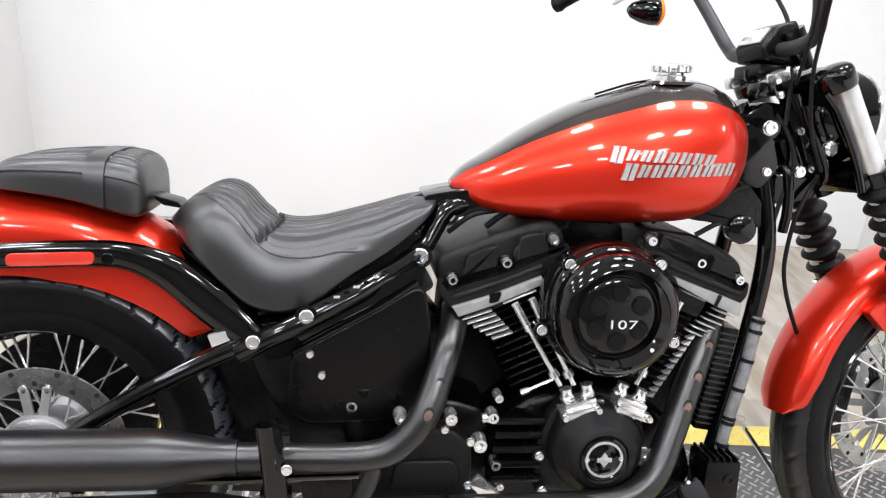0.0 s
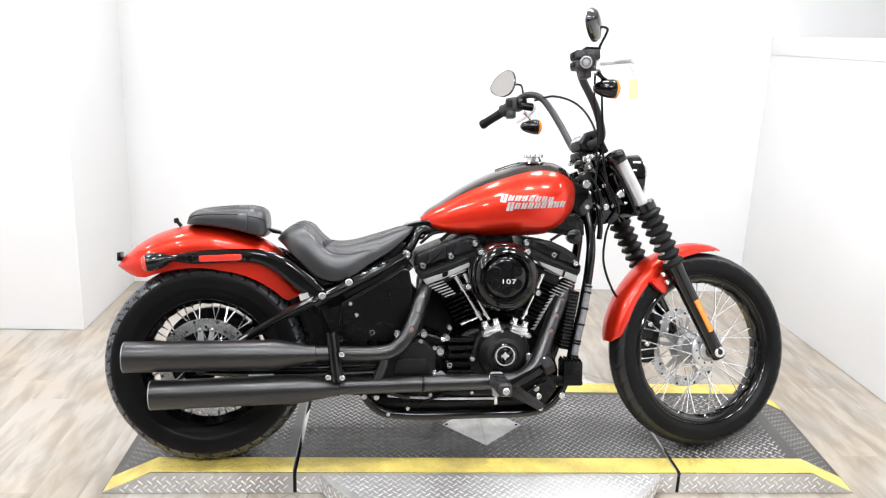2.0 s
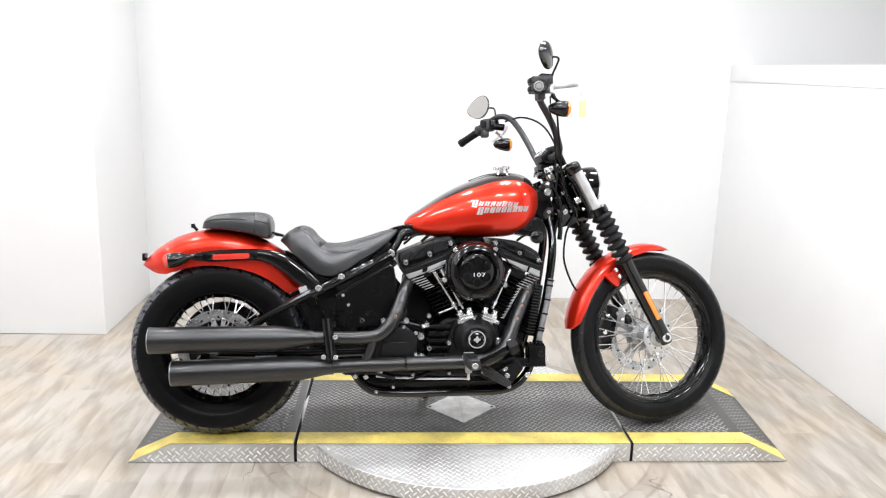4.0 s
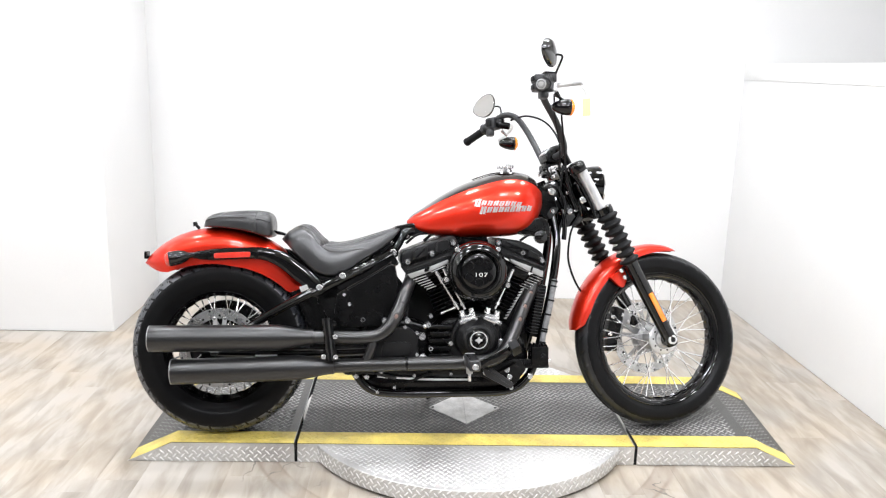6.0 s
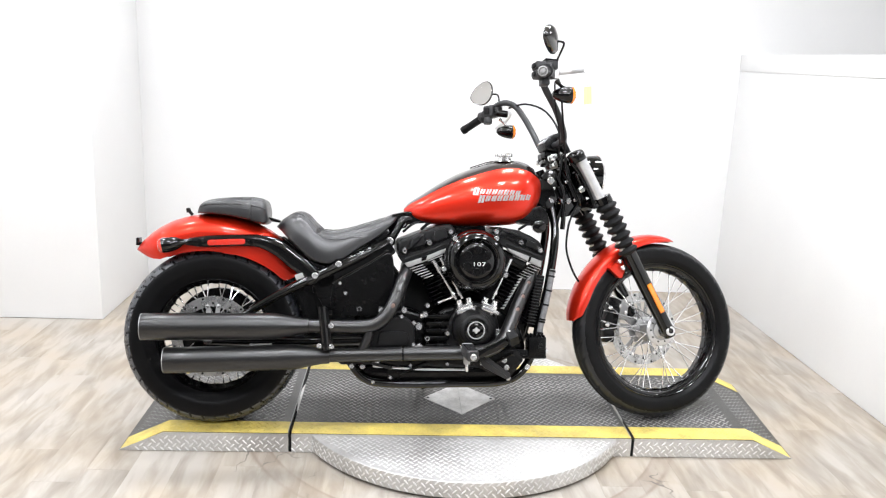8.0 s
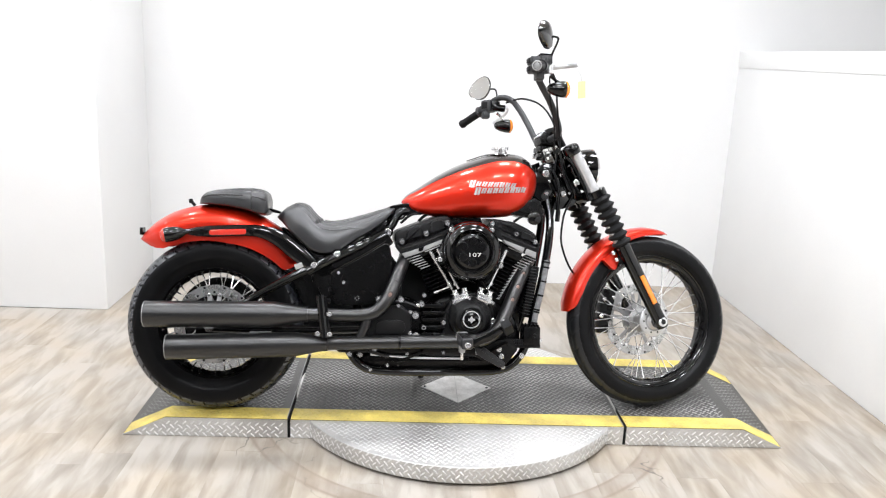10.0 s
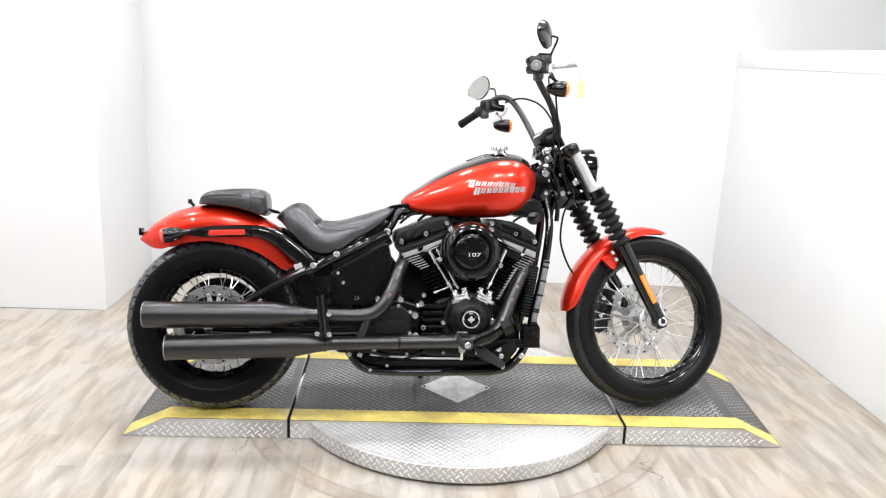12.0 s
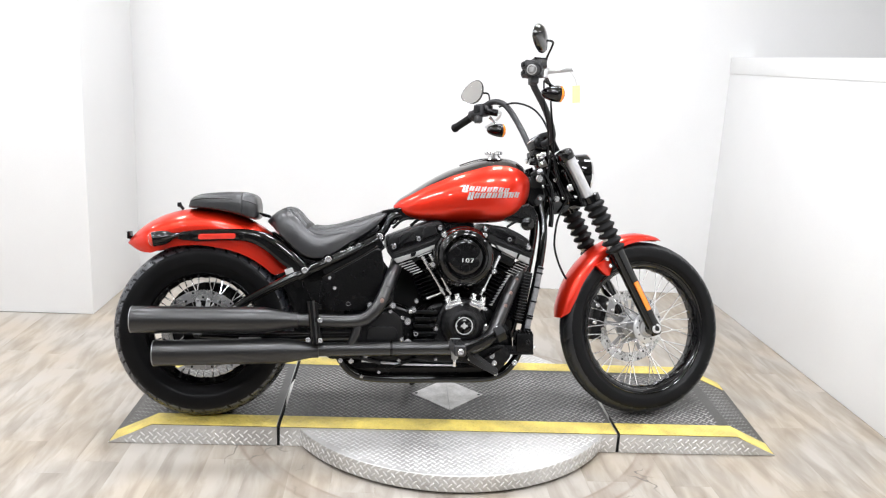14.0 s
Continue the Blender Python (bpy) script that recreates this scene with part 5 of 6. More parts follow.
for p, spots in ((up_pipe, ((0.700, -0.194, 0.549), (0.685, -0.220, 0.513), (0.666, -0.248, 0.474))), (lo_pipe, ((1.191, -0.118, 0.549), (1.164, -0.145, 0.499), (1.140, -0.168, 0.452)))):
    for x, y, z in spots:
        turn_hole = Matrix.Translation((x, y, z)) @ Matrix.Rotation(radians(24), 4, "Y") @ Matrix.Diagonal((0.85, 1, 1.15, 1))
        part("shield_hole", moved(lathe([(0.0104, 0), (0.0104, 0.004), (0.0096, 0.0045), (0.003, 0.0047)], (0, 0, 0), (0, -1, 0.25), 20), turn_hole), GAP, p, "small hole in the heat shield")
        part("hot_pipe", moved(lathe([(0.0082, 0.003), (0.0082, 0.0050), (0.003, 0.0053)], (0, 0, -0.0018), (0, -1, 0.25), 20), turn_hole), COPPER, p, "heat-tinted pipe behind the shield")
part("pipe_joint", tube([(0.70, YX, 0.295), (0.708, YX, 0.295)], 0.0268, 20, smooth=False), SATIN, lo_pipe)


def muffler(x_end, x_neck, z0, z1, r, name):
    prof = [(r * 0.86, 0.006), (r * 0.90, 0.0), (r * 0.97, 0.0), (r, 0.004)]
    L_ = x_neck - x_end
    prof += [(r, L_ * 0.2), (r, L_ - 0.12), (r * 0.97, L_ - 0.095), (r * 0.80, L_ - 0.05), (r * 0.66, L_ - 0.015), (0.0285, L_), (0.0285, L_ + 0.02), (0.026, L_ + 0.021)]
    mf = part(name, lathe(prof, (x_end, YX, z0), (L_, 0, z1 - z0), 40), PIPE, bike, "long matte black muffler", XS)
    part("muffler_tip", lathe([(r * 0.975, -0.001), (r * 1.0, 0.0), (r * 1.003, 0.0018), (r * 0.98, 0.0018)], (x_end, YX, z0), (L_, 0, z1 - z0), 40, caps=False), ALLOY, mf, "thin bright muffler rim")
    part("muffler_core", lathe([(r * 0.6, 0.05), (r * 0.6, 0.001), (r * 0.55, 0.0), (r * 0.55, 0.03)], (x_end, YX, z0), (L_, 0, z1 - z0), 28), GAP, mf)
    return mf


muffler(-0.212, 0.345, 0.402, 0.405, 0.0475, "upper_muffler")
muffler(-0.135, 0.42, 0.283, 0.298, 0.0455, "lower_muffler")
clamp = part("muffler_bracket", join(tube([(0.413, YX - 0.045, 0.472), (0.431, YX - 0.045, 0.318)], 0.0165, 14, smooth=False), box(0.436, YX - 0.048, 0.395, 0.016, 0.02, 0.15, 0.005, Matrix.Rotation(radians(-6), 4, "Y")), box(0.425, YX - 0.03, 0.45, 0.05, 0.03, 0.02, 0.004), box(0.428, YX - 0.03, 0.345, 0.05, 0.03, 0.02, 0.004)), BLACK, bike, "black muffler bracket")
for x, z in ((0.405, 0.334), (0.448, 0.332), (0.446, 0.405)):
    bolt(clamp, x, YX - 0.062, z, 0.0075)
part("crossover_pipe", tube([(0.585, YX, 0.405), (0.575, YX, 0.36), (0.555, YX, 0.315)], [0.015, 0.017, 0.016], 14), PIPE, bike, m=XS)
part("belly_pan", slab(rounded([(0.54, 0.20), (0.60, 0.165), (1.08, 0.165), (1.17, 0.205), (1.1, 0.24), (0.6, 0.235)], 0.015), -0.115, 0.115, 0.006), SATIN, bike, "black sump under the engine")
for x, y, z, r in ((0.52, -0.15, 0.235, 0.008), (0.56, -0.16, 0.235, 0.008), (0.60, -0.15, 0.175, 0.006), (0.665, -0.14, 0.19, 0.006), (0.74, -0.14, 0.235, 0.006), (0.88, -0.14, 0.24, 0.006)):
    bolt(bike, x, y, z, r, name="frame_bolt")

part("brake_rod", tube([(0.60, -0.118, 0.228), (0.78, -0.120, 0.216), (0.96, -0.122, 0.214)], 0.0045, 8), STEEL, bike, "thin steel brake rod")
part("rod_lever", slab(rounded([(0.59, 0.236), (0.60, 0.246), (0.675, 0.226), (0.67, 0.214)], 0.005), -0.128, -0.118, 0.002), BARGREY, bike)
part("sump_hose", tube([(0.70, -0.119, 0.20), (0.76, -0.124, 0.222), (0.80, -0.124, 0.236), (0.84, -0.119, 0.228)], 0.005, 8), SOFT, bike)
# -- foot controls --
peg_m = part("peg_mount", slab(rounded([(0.96, 0.30), (1.02, 0.285), (1.138, 0.305), (1.165, 0.262), (1.115, 0.196), (1.03, 0.215), (0.96, 0.25)], 0.012), -0.185, -0.135, 0.005), SATIN, bike, "black forward foot bracket")
for x, z, r in ((1.088, 0.262, 0.010), (1.098, 0.234, 0.009), (1.178, 0.236, 0.009), (1.106, 0.193, 0.007), (1.005, 0.25, 0.007)):
    bolt(peg_m, x, -0.187, z, r)
part("bracket_arm", slab(rounded([(0.985, 0.285), (1.02, 0.278), (1.112, 0.212), (1.108, 0.196), (1.09, 0.194), (1.005, 0.240)], 0.006), -0.205, -0.188, 0.003), BARGREY, peg_m)
# the peg: a ribbed rubber block that stands out on a steel pin, with a bolted end
rings = []
for y, grow in ((-0.318, 0.7), (-0.323, 0.95), (-0.335, 1.0), (-0.455, 1.0), (-0.467, 0.96), (-0.472, 0.75)):
    rings.append([V(0.926 + 0.021 * grow * math.copysign(abs(math.cos(t)) ** 0.45, math.cos(t)), y, 0.326 + 0.02 * grow * math.copysign(abs(math.sin(t)) ** 0.45, math.sin(t))) for t in np.linspace(0, 2 * math.pi, 28, endpoint=False)])
# rubber lightened to charcoal for the light on its top
peg = part("foot_peg", join(skin(rings), tube([(0.965, -0.17, 0.296), (0.930, -0.325, 0.327)], 0.011, 12, smooth=False)), BARGREY, bike, "black rubber foot peg")
for k in range(5):
    part("peg_rib", box(0.926, -0.345 - 0.025 * k, 0.3468, 0.036, 0.008, 0.003, 0.001), SOFT, peg)
part("peg_clevis", join(box(0.930, -0.308, 0.338, 0.038, 0.022, 0.014, 0.004), box(0.930, -0.304, 0.298, 0.024, 0.018, 0.06, 0.006)), ALLOY, peg, "worn silver peg clevis")
part("feeler_stud", lathe([(0.005, 0), (0.006, 0.022), (0.004, 0.026)], (0.930, -0.304, 0.268), (0, 0, -1), 10), CHROME, peg)
bolt(peg, 0.927, -0.472, 0.323, 0.0095)
bolt(peg, 0.912, -0.318, 0.332, 0.007)
pedal = part("brake_pedal", join(slab(rounded([(0.955, 0.285), (0.952, 0.312), (1.03, 0.345), (1.075, 0.372), (1.092, 0.366), (1.088, 0.350), (1.03, 0.312)], 0.008), -0.318, -0.300, 0.005), tube([(1.02, -0.19, 0.27), (0.975, -0.30, 0.298)], 0.009, 10, smooth=False), tube([(1.03, -0.20, 0.24), (1.12, -0.20, 0.29)], 0.004, 8, smooth=False)), BLACK, bike, "black brake pedal")
pad_m = Matrix.Translation((1.091, -0.325, 0.366)) @ Matrix.Rotation(radians(-28), 4, "Y") @ Matrix.Rotation(radians(-40), 4, "X")
part("pedal_pad", moved(box(0, 0, 0, 0.036, 0.06, 0.034, 0.006), pad_m), SOFT, pedal, "ribbed rubber pedal pad")
for k in (-1, 0, 1):
    part("pad_rib", moved(box(0.012 * k, 0, 0.017, 0.006, 0.058, 0.006, 0.002), pad_m), STEEL if k == 0 else SOFT, pedal)
part("pedal_bellows", lathe([(0.011 + 0.0035 * (k % 2), 0.0042 * k) for k in range(15)], (1.128, -0.16, 0.286), (1, 0, -0.04), 18), SOFT, bike, "black ribbed rubber bellows", sharp=25)
reg = part("voltage_regulator", box(1.218, -0.142, 0.311, 0.066, 0.075, 0.072, 0.005), SATIN, bike, "black finned voltage regulator")
for k in range(5):
    part("regulator_fin", box(1.218 - 0.026 + 0.013 * k, -0.142, 0.349, 0.004, 0.07, 0.010, 0.001), SATIN, reg)
part("regulator_eye", lathe([(0.011, 0), (0.011, 0.004), (0.006, 0.004), (0.005, 0.001)], (1.231, -0.178, 0.313), (0, -1, 0), 16), WRINKLE, reg)
part("regulator_lip", box(1.204, -0.145, 0.272, 0.10, 0.06, 0.016, 0.005), SATIN, reg)
bolt(reg, 1.252, -0.165, 0.294, 0.008, (0.6, -0.8, 0))
sleeve = part("wiring_sleeve", tube([(1.235, -0.120, 0.318), (1.243, -0.120, 0.385), (1.258, -0.117, 0.450), (1.271, -0.114, 0.509), (1.283, -0.108, 0.575), (1.288, -0.105, 0.60)], 0.0115, 12), SLEEVE, bike, "silver grey wiring sleeve on the frame tube")
for z in (0.335, 0.352, 0.395, 0.404, 0.46, 0.515, 0.57, 0.59):
    x = interp(z, [(0.318, 1.235), (0.385, 1.243), (0.45, 1.258), (0.509, 1.271), (0.60, 1.288)])
    part("cable_tie", lathe([(0.013, 0), (0.013, 0.007)], (x, -0.117 + (z - 0.45) * 0.06, z), (0.2, 0.06, 1), 14), SOFT, sleeve)
cooler = part("oil_cooler", box(1.226, -0.018, 0.475, 0.034, 0.16, 0.205, 0.004, Matrix.Rotation(radians(9.4), 4, "Y")), SATIN, bike, "black oil cooler between the frame tubes")
for k in range(16):
    z = 0.388 + 0.0117 * k
    part("cooler_fin", box(1.226 + 0.165 * (z - 0.475), -0.03, z, 0.036, 0.14, 0.0035, 0.001, Matrix.Rotation(radians(9.4), 4, "Y"), 1), BARGREY, cooler)


# -- front end --
def front(name, bm, material, parent, label="", sharp=38):
    """A part that turns with the fork; the bars sit a little askew in their clamp."""
    turn = BAR_STEER if parent.name.startswith(("handlebar", "switch", "mirror")) or name == "handlebar" or parent.parent and parent.parent.name.startswith("handlebar") else STEER
    return part(name, moved(bm, turn), material, parent, label, sharp=sharp)


BAR_STEER = Matrix.Translation((0, 0, 1.078)) @ Matrix.Rotation(radians(-1.3), 4, "X") @ Matrix.Translation((0, 0, -1.084)) @ Matrix.Translation(PIVOT) @ Matrix.Rotation(radians(7.5), 4, UP) @ Matrix.Translation(-PIVOT)


for s in (-1, 1):
    base = HUB_F + V(0, s * 0.112, 0)

    def at(d, f=0.0):
        return base + UP * d + AHEAD * f
    leg = front("fork_leg", join(tube([at(-0.025), at(0.0), at(0.05), at(0.30), at(0.375)], [0.022, 0.027, 0.0265, 0.028, 0.030], 24, 6), lathe([(0.027, -0.024), (0.027, 0.012)], at(0) + V(0, 0, 0), (0, s, 0), 20)), BLACK, bike, "gloss black lower fork leg")
    front("fork_tube", tube([at(0.36, -0.009), at(0.79, -0.009)], 0.0225, 24, smooth=False), STEEL, leg, "polished fork tube")
    rings = []
    for k in range(65):
        d = 0.345 + 0.222 * k / 64
        rings.append((0.0335 + 0.0065 * math.sin(k / 64 * 2 * math.pi * 7.0 - 1.2) + 0.004 * (k / 64), d))
    front("fork_gaiter", lathe(rings, base, UP, 28), SOFT, leg, "black ribbed rubber fork gaiter", sharp=70)
    front("axle_cap", lathe([(0.019, 0.0), (0.019, 0.012), (0.0165, 0.0145), (0.0105, 0.0145), (0.0100, 0.0135)], at(0) + V(0, s * 0.012, 0), (0, s, 0), 24), STEEL, leg, "alloy axle nut")
    front("axle_bore", lathe([(0.0102, 0), (0.0102, 0.0006)], at(0) + V(0, s * 0.0262, 0), (0, s, 0), 20), GAP, leg)
    front("reflector", moved(box(0, 0, 0, 0.020, 0.008, 0.125, 0.0035), Matrix.Translation(at(0.145, 0.002) + V(0, s * 0.029, 0)) @ Matrix.Rotation(-RAKE, 4, "Y")), AMBER, leg, "long amber fork reflector")
    front("lower_clamp", lathe([(0.033, 0), (0.0355, 0.003), (0.0355, 0.027), (0.033, 0.030)], at(0.562), UP, 24), BLACK, leg)
    front("upper_clamp", lathe([(0.026, -0.002), (0.032, 0), (0.034, 0.005), (0.0345, 0.028), (0.032, 0.036), (0.025, 0.041), (0.014, 0.044), (0.004, 0.045)], at(0.756, -0.020), UP, 32), BLACK, leg, "gloss black domed fork clamp", sharp=60)
    front("fender_bracket", slab(rounded([(1.50, 0.60), (1.56, 0.635), (1.575, 0.60), (1.56, 0.56), (1.545, 0.56)], 0.008), min(s * 0.06, s * 0.085), max(s * 0.06, s * 0.085), 0.003), RED, leg)
    for d in (0.335, 0.305):
        q = at(d, -0.045) + V(0, s * -0.02, 0)
        front("bracket_bolt", lathe([(0.009, 0), (0.009, 0.012), (0.006, 0.014)], q, (0, s, 0), 10), CHROME, leg)
clamp_b = front("triple_clamp", join(moved(box(0, 0, 0, 0.07, 0.25, 0.035, 0.012), Matrix.Translation(HUB_F + UP * 0.580 - AHEAD * 0.016) @ Matrix.Rotation(-RAKE, 4, "Y")),
                                     moved(box(0, 0, 0, 0.065, 0.25, 0.03, 0.012), Matrix.Translation(HUB_F + UP * 0.776 - AHEAD * 0.016) @ Matrix.Rotation(-RAKE, 4, "Y")),
                                     tube([HUB_F + UP * 0.55 - AHEAD * 0.03, HUB_F + UP * 0.80 - AHEAD * 0.03], 0.022, 16, smooth=False)), BLACK, bike, "black fork clamps")
for s in (-1, 1):
    front("riser", lathe([(0.017, 0), (0.017, 0.04), (0.021, 0.045), (0.021, 0.075)], HUB_F + UP * 0.80 - AHEAD * 0.015 + V(0, s * 0.045, 0), UP, 18), BLACK, clamp_b)
# headlamp
hl = V(1.455, 0, 0.968)
head = front("headlight", lathe([(0.02, -0.085), (0.05, -0.072), (0.070, -0.048), (0.081, -0.012), (0.085, 0.012), (0.0862, 0.026)], hl, (1, 0, -0.03), 40), BLACK, bike, "round black headlight", sharp=60)
front("headlight_rim", lathe([(0.0862, 0.026), (0.0885, 0.0265), (0.0885, 0.032), (0.082, 0.038), (0.077, 0.036)], hl, (1, 0, -0.03), 40, caps=False), CHROME, head, "chrome headlight ring")
front("headlight_lens", lathe([(0.080, 0.034), (0.066, 0.043), (0.03, 0.048), (0.01, 0.049)], hl, (1, 0, -0.03), 40), CLEAR, head, "clear headlight lens")
front("headlight_mount", join(tube([hl + V(-0.05, 0, -0.04), hl + V(-0.07, 0, -0.09)], 0.016, 12, smooth=False), box(hl.x - 0.08, 0, hl.z - 0.10, 0.05, 0.06, 0.03, 0.006)), BLACK, head)
# speedometer on the bars
meter = front("speedometer", slab(rounded([(1.260, 1.058), (1.252, 1.084), (1.280, 1.121), (1.322, 1.134), (1.350, 1.090), (1.330, 1.052)], 0.006, 3), -0.042, 0.042, 0.008, 3), SATIN, bike, "black instrument block on the handlebar clamp")
front("instrument_face", moved(box(0, 0, 0, 0.034, 0.062, 0.004, 0.0015), Matrix.Translation((1.2640, 0, 1.1040)) @ Matrix.Rotation(radians(-52), 4, "Y")), CLEAR, meter, "slim clear instrument display")
front("meter_foot", box(1.282, 0, 1.042, 0.06, 0.075, 0.022, 0.006), SATIN, meter)
for s in (-1, 1):
    front("riser_clamp", moved(box(0, 0, 0, 0.034, 0.026, 0.022, 0.006), Matrix.Translation((1.275, s * 0.062, 1.028)) @ Matrix.Rotation(radians(-20), 4, "Y")), CHROME, clamp_b, "bright riser clamp")
front("clamp_cover", box(1.246, -0.05, 1.004, 0.026, 0.034, 0.026, 0.006), BLACK, clamp_b)
for x, z in ((1.268, 0.995), (1.345, 1.018), (1.30, 1.04)):
    front("clamp_bolt", lathe([(0.007, 0), (0.007, 0.008), (0.004, 0.01)], (x, -0.075, z), (0, -1, 0), 10), CHROME, clamp_b)
part("neck_elbow", tube([(1.318, -0.06, 0.872), (1.326, -0.075, 0.862), (1.332, -0.078, 0.80), (1.330, -0.075, 0.755)], 0.0095, 12), BLACK, bike, "gloss black pipe at the steering neck")
part("neck_line", tube([(1.335, -0.08, 0.985), (1.352, -0.085, 0.945), (1.392, -0.085, 0.875), (1.40, -0.07, 0.85)], 0.0065, 10), BLACK, bike)
front("fork_hose", tube([HUB_F + UP * d - AHEAD * f + V(0, -0.122, 0) for d, f in ((0.765, 0.056), (0.73, 0.046), (0.68, 0.043), (0.62, 0.044), (0.57, 0.052))], 0.0075, 10), BLACK, clamp_b, "gloss black hose along the fork tube")
front("clamp_bolt", lathe([(0.014, 0), (0.014, 0.01), (0.009, 0.014)], (1.395, -0.06, 0.905), (0, -1, 0), 12), CHROME, clamp_b)
bolt(frame_part, 1.356, -0.06, 0.866, 0.010)
front("ignition_switch", lathe([(0.02, 0), (0.022, 0.006), (0.021, 0.02), (0.015, 0.023)], (1.276, 0, 1.030), (-0.3, 0, 1), 20), BLACK, clamp_b)
part("ignition_lead", tube([(1.30, -0.03, 0.98), (1.32, -0.06, 0.94), (1.335, -0.075, 0.88), (1.315, -0.075, 0.80), (1.302, -0.075, 0.72)], 0.0045, 8), SOFT, bike)
# bars
BAR = [(1.292, 0.0, 1.086), (1.292, 0.085, 1.086), (1.284, 0.130, 1.108), (1.252, 0.192, 1.186), (1.222, 0.238, 1.262), (1.202, 0.268, 1.298), (1.178, 0.30, 1.308), (1.15, 0.35, 1.291), (1.115, 0.415, 1.264), (1.083, 0.465, 1.242)]
SHIFT = {0.130: 0.012, 0.192: 0.031, 0.238: 0.035, 0.268: 0.027, 0.30: 0.012}
SHIFT_R = {0.085: 0.004, 0.130: 0.014, 0.192: -0.007, 0.238: -0.042, 0.268: -0.043, 0.30: -0.02}
LIFT = {0.268: 0.010, 0.30: 0.014, 0.35: 0.009}
bars = front("handlebar", tube([(x + SHIFT_R.get(y, 0), -y, z) for x, y, z in BAR[:0:-1]] + [(x + SHIFT.get(y, 0), y, z + LIFT.get(y, 0)) for x, y, z in BAR], 0.0128, 16, 8), BARGREY, bike, "tall black handlebar")
for s in (-1, 1):
    def bp(x, y, z):
        return V(x, s * y, z)
    g0, g1 = bp(1.132, 0.385, 1.278), (bp(1.066, 0.486, 1.234) if s > 0 else bp(1.082, 0.486, 1.250))
    dirn = (g1 - g0).normalized()
    L_ = (g1 - g0).length
    front("grip", lathe([(0.015, 0), (0.0175, 0.004), (0.017, L_ * 0.5), (0.017, L_ - 0.012), (0.0195, L_ - 0.008), (0.0185, L_), (0.012, L_ + 0.003), (0.010, L_ - 0.002)], g0, dirn, 20), SOFT, bars, "black rubber grip")
    sw = front("switch_housing", join(moved(box(0, 0, 0, 0.050, 0.055, 0.055, 0.012), Matrix.Translation(bp(1.150, 0.345, 1.291)) @ Matrix.Rotation(s * radians(35), 4, "Z")),
                                      lathe([(0.023, 0), (0.023, 0.02)], bp(1.138, 0.374, 1.283), dirn, 18), box(1.138, s * 0.348, 1.252, 0.03, 0.04, 0.03, 0.006)), BARGREY, bars, "black switch housing")
    front("bar_end", lathe([(0.0175, L_ + 0.0005), (0.0175, L_ + 0.005), (0.014, L_ + 0.006), (0.0125, L_ + 0.002), (0.009, L_ + 0.002), (0.008, L_ + 0.005), (0.004, L_ + 0.0055)], g0, dirn, 24), ALLOY if s < 0 else SATIN, bars, "round bar end plug")
    if s < 0:
        front("reservoir", box(1.162, -0.335, 1.312, 0.046, 0.055, 0.030, 0.004), BARGREY, sw, "grey brake fluid reservoir")
        front("reservoir_lid", box(1.162, -0.335, 1.329, 0.049, 0.058, 0.006, 0.002), SATIN, sw)
        for z, h in ((1.304, 0.026), (1.274, 0.026)):
            front("switch_block", box(1.117, -0.352, z, 0.036, 0.05, h, 0.006, segs=3), BARGREY, sw)
            front("switch_rocker", box(1.097, -0.354, z, 0.010, 0.026, h - 0.010, 0.003), SOFT, sw)
    else:
        front("master_cylinder", join(lathe([(0.012, 0), (0.0155, 0.003), (0.0155, 0.048), (0.012, 0.052)], (1.165, 0.318, 1.283), (0.93, -0.2, -0.12), 18), box(1.168, 0.325, 1.296, 0.03, 0.04, 0.03, 0.006)), SATIN, sw, "black clutch lever clamp")
        front("grip_ring", lathe([(0.0235, 0), (0.0255, 0.002), (0.0255, 0.009), (0.0235, 0.011)], bp(1.128, 0.392, 1.277), dirn, 24), BARGREY, sw)
        front("switch_rocker", moved(box(0, 0, 0, 0.012, 0.026, 0.030, 0.004), Matrix.Translation((1.128, 0.332, 1.292)) @ Matrix.Rotation(radians(35), 4, "Z")), SOFT, sw)
    front("lever", tube([bp(1.195, 0.33, 1.294), bp(1.245, 0.365, 1.294), bp(1.252, 0.43, 1.280), bp(1.228, 0.50, 1.258), bp(1.222, 0.515, 1.256)], [0.011, 0.0105, 0.0095, 0.008, 0.008], 10, 6, flat=0.55), STEEL, bars, "slim hand lever")
    front("lever_perch", join(lathe([(0.013, -0.02), (0.013, 0.02)], bp(1.185, 0.33, 1.290), (0, 0, 1), 14), box(1.168, s * 0.322, 1.286, 0.03, 0.025, 0.024, 0.005)), STEEL if s < 0 else SATIN, sw, "lever perch")
    front("perch_screw", lathe([(0.006, 0), (0.006, 0.006), (0.003, 0.007)], bp(1.185, 0.33, 1.31), (0, 0, 1), 10), CHROME, sw)
    for k, (dx, dz) in enumerate(((0.0, 0.012), (0.004, -0.012), (-0.012, -0.002))):
        front("switch_button", lathe([(0.007, 0), (0.007, 0.006), (0.004, 0.008)], bp(1.150 + dx - 0.015, 0.345 + 0.012, 1.291 + dz), (-0.7, -s * 0.5, 0.1), 10), BARGREY, sw)
    front("mirror_stem", tube([bp(1.182, 0.328, 1.305), bp(1.188, 0.345, 1.335), bp(1.196, 0.385, 1.374), bp(1.188, 0.395, 1.383), bp(1.165, 0.40, 1.383)], 0.0042, 10), BLACK, bars)
    nrm = V(-0.76, -s * 0.65, 0.10).normalized()
    mc = bp(1.126 if s > 0 else 1.136, 0.408, 1.383 if s > 0 else 1.386)
    u = V(0, 0, 1).cross(nrm).normalized()
    w = nrm.cross(u)
    outline = []
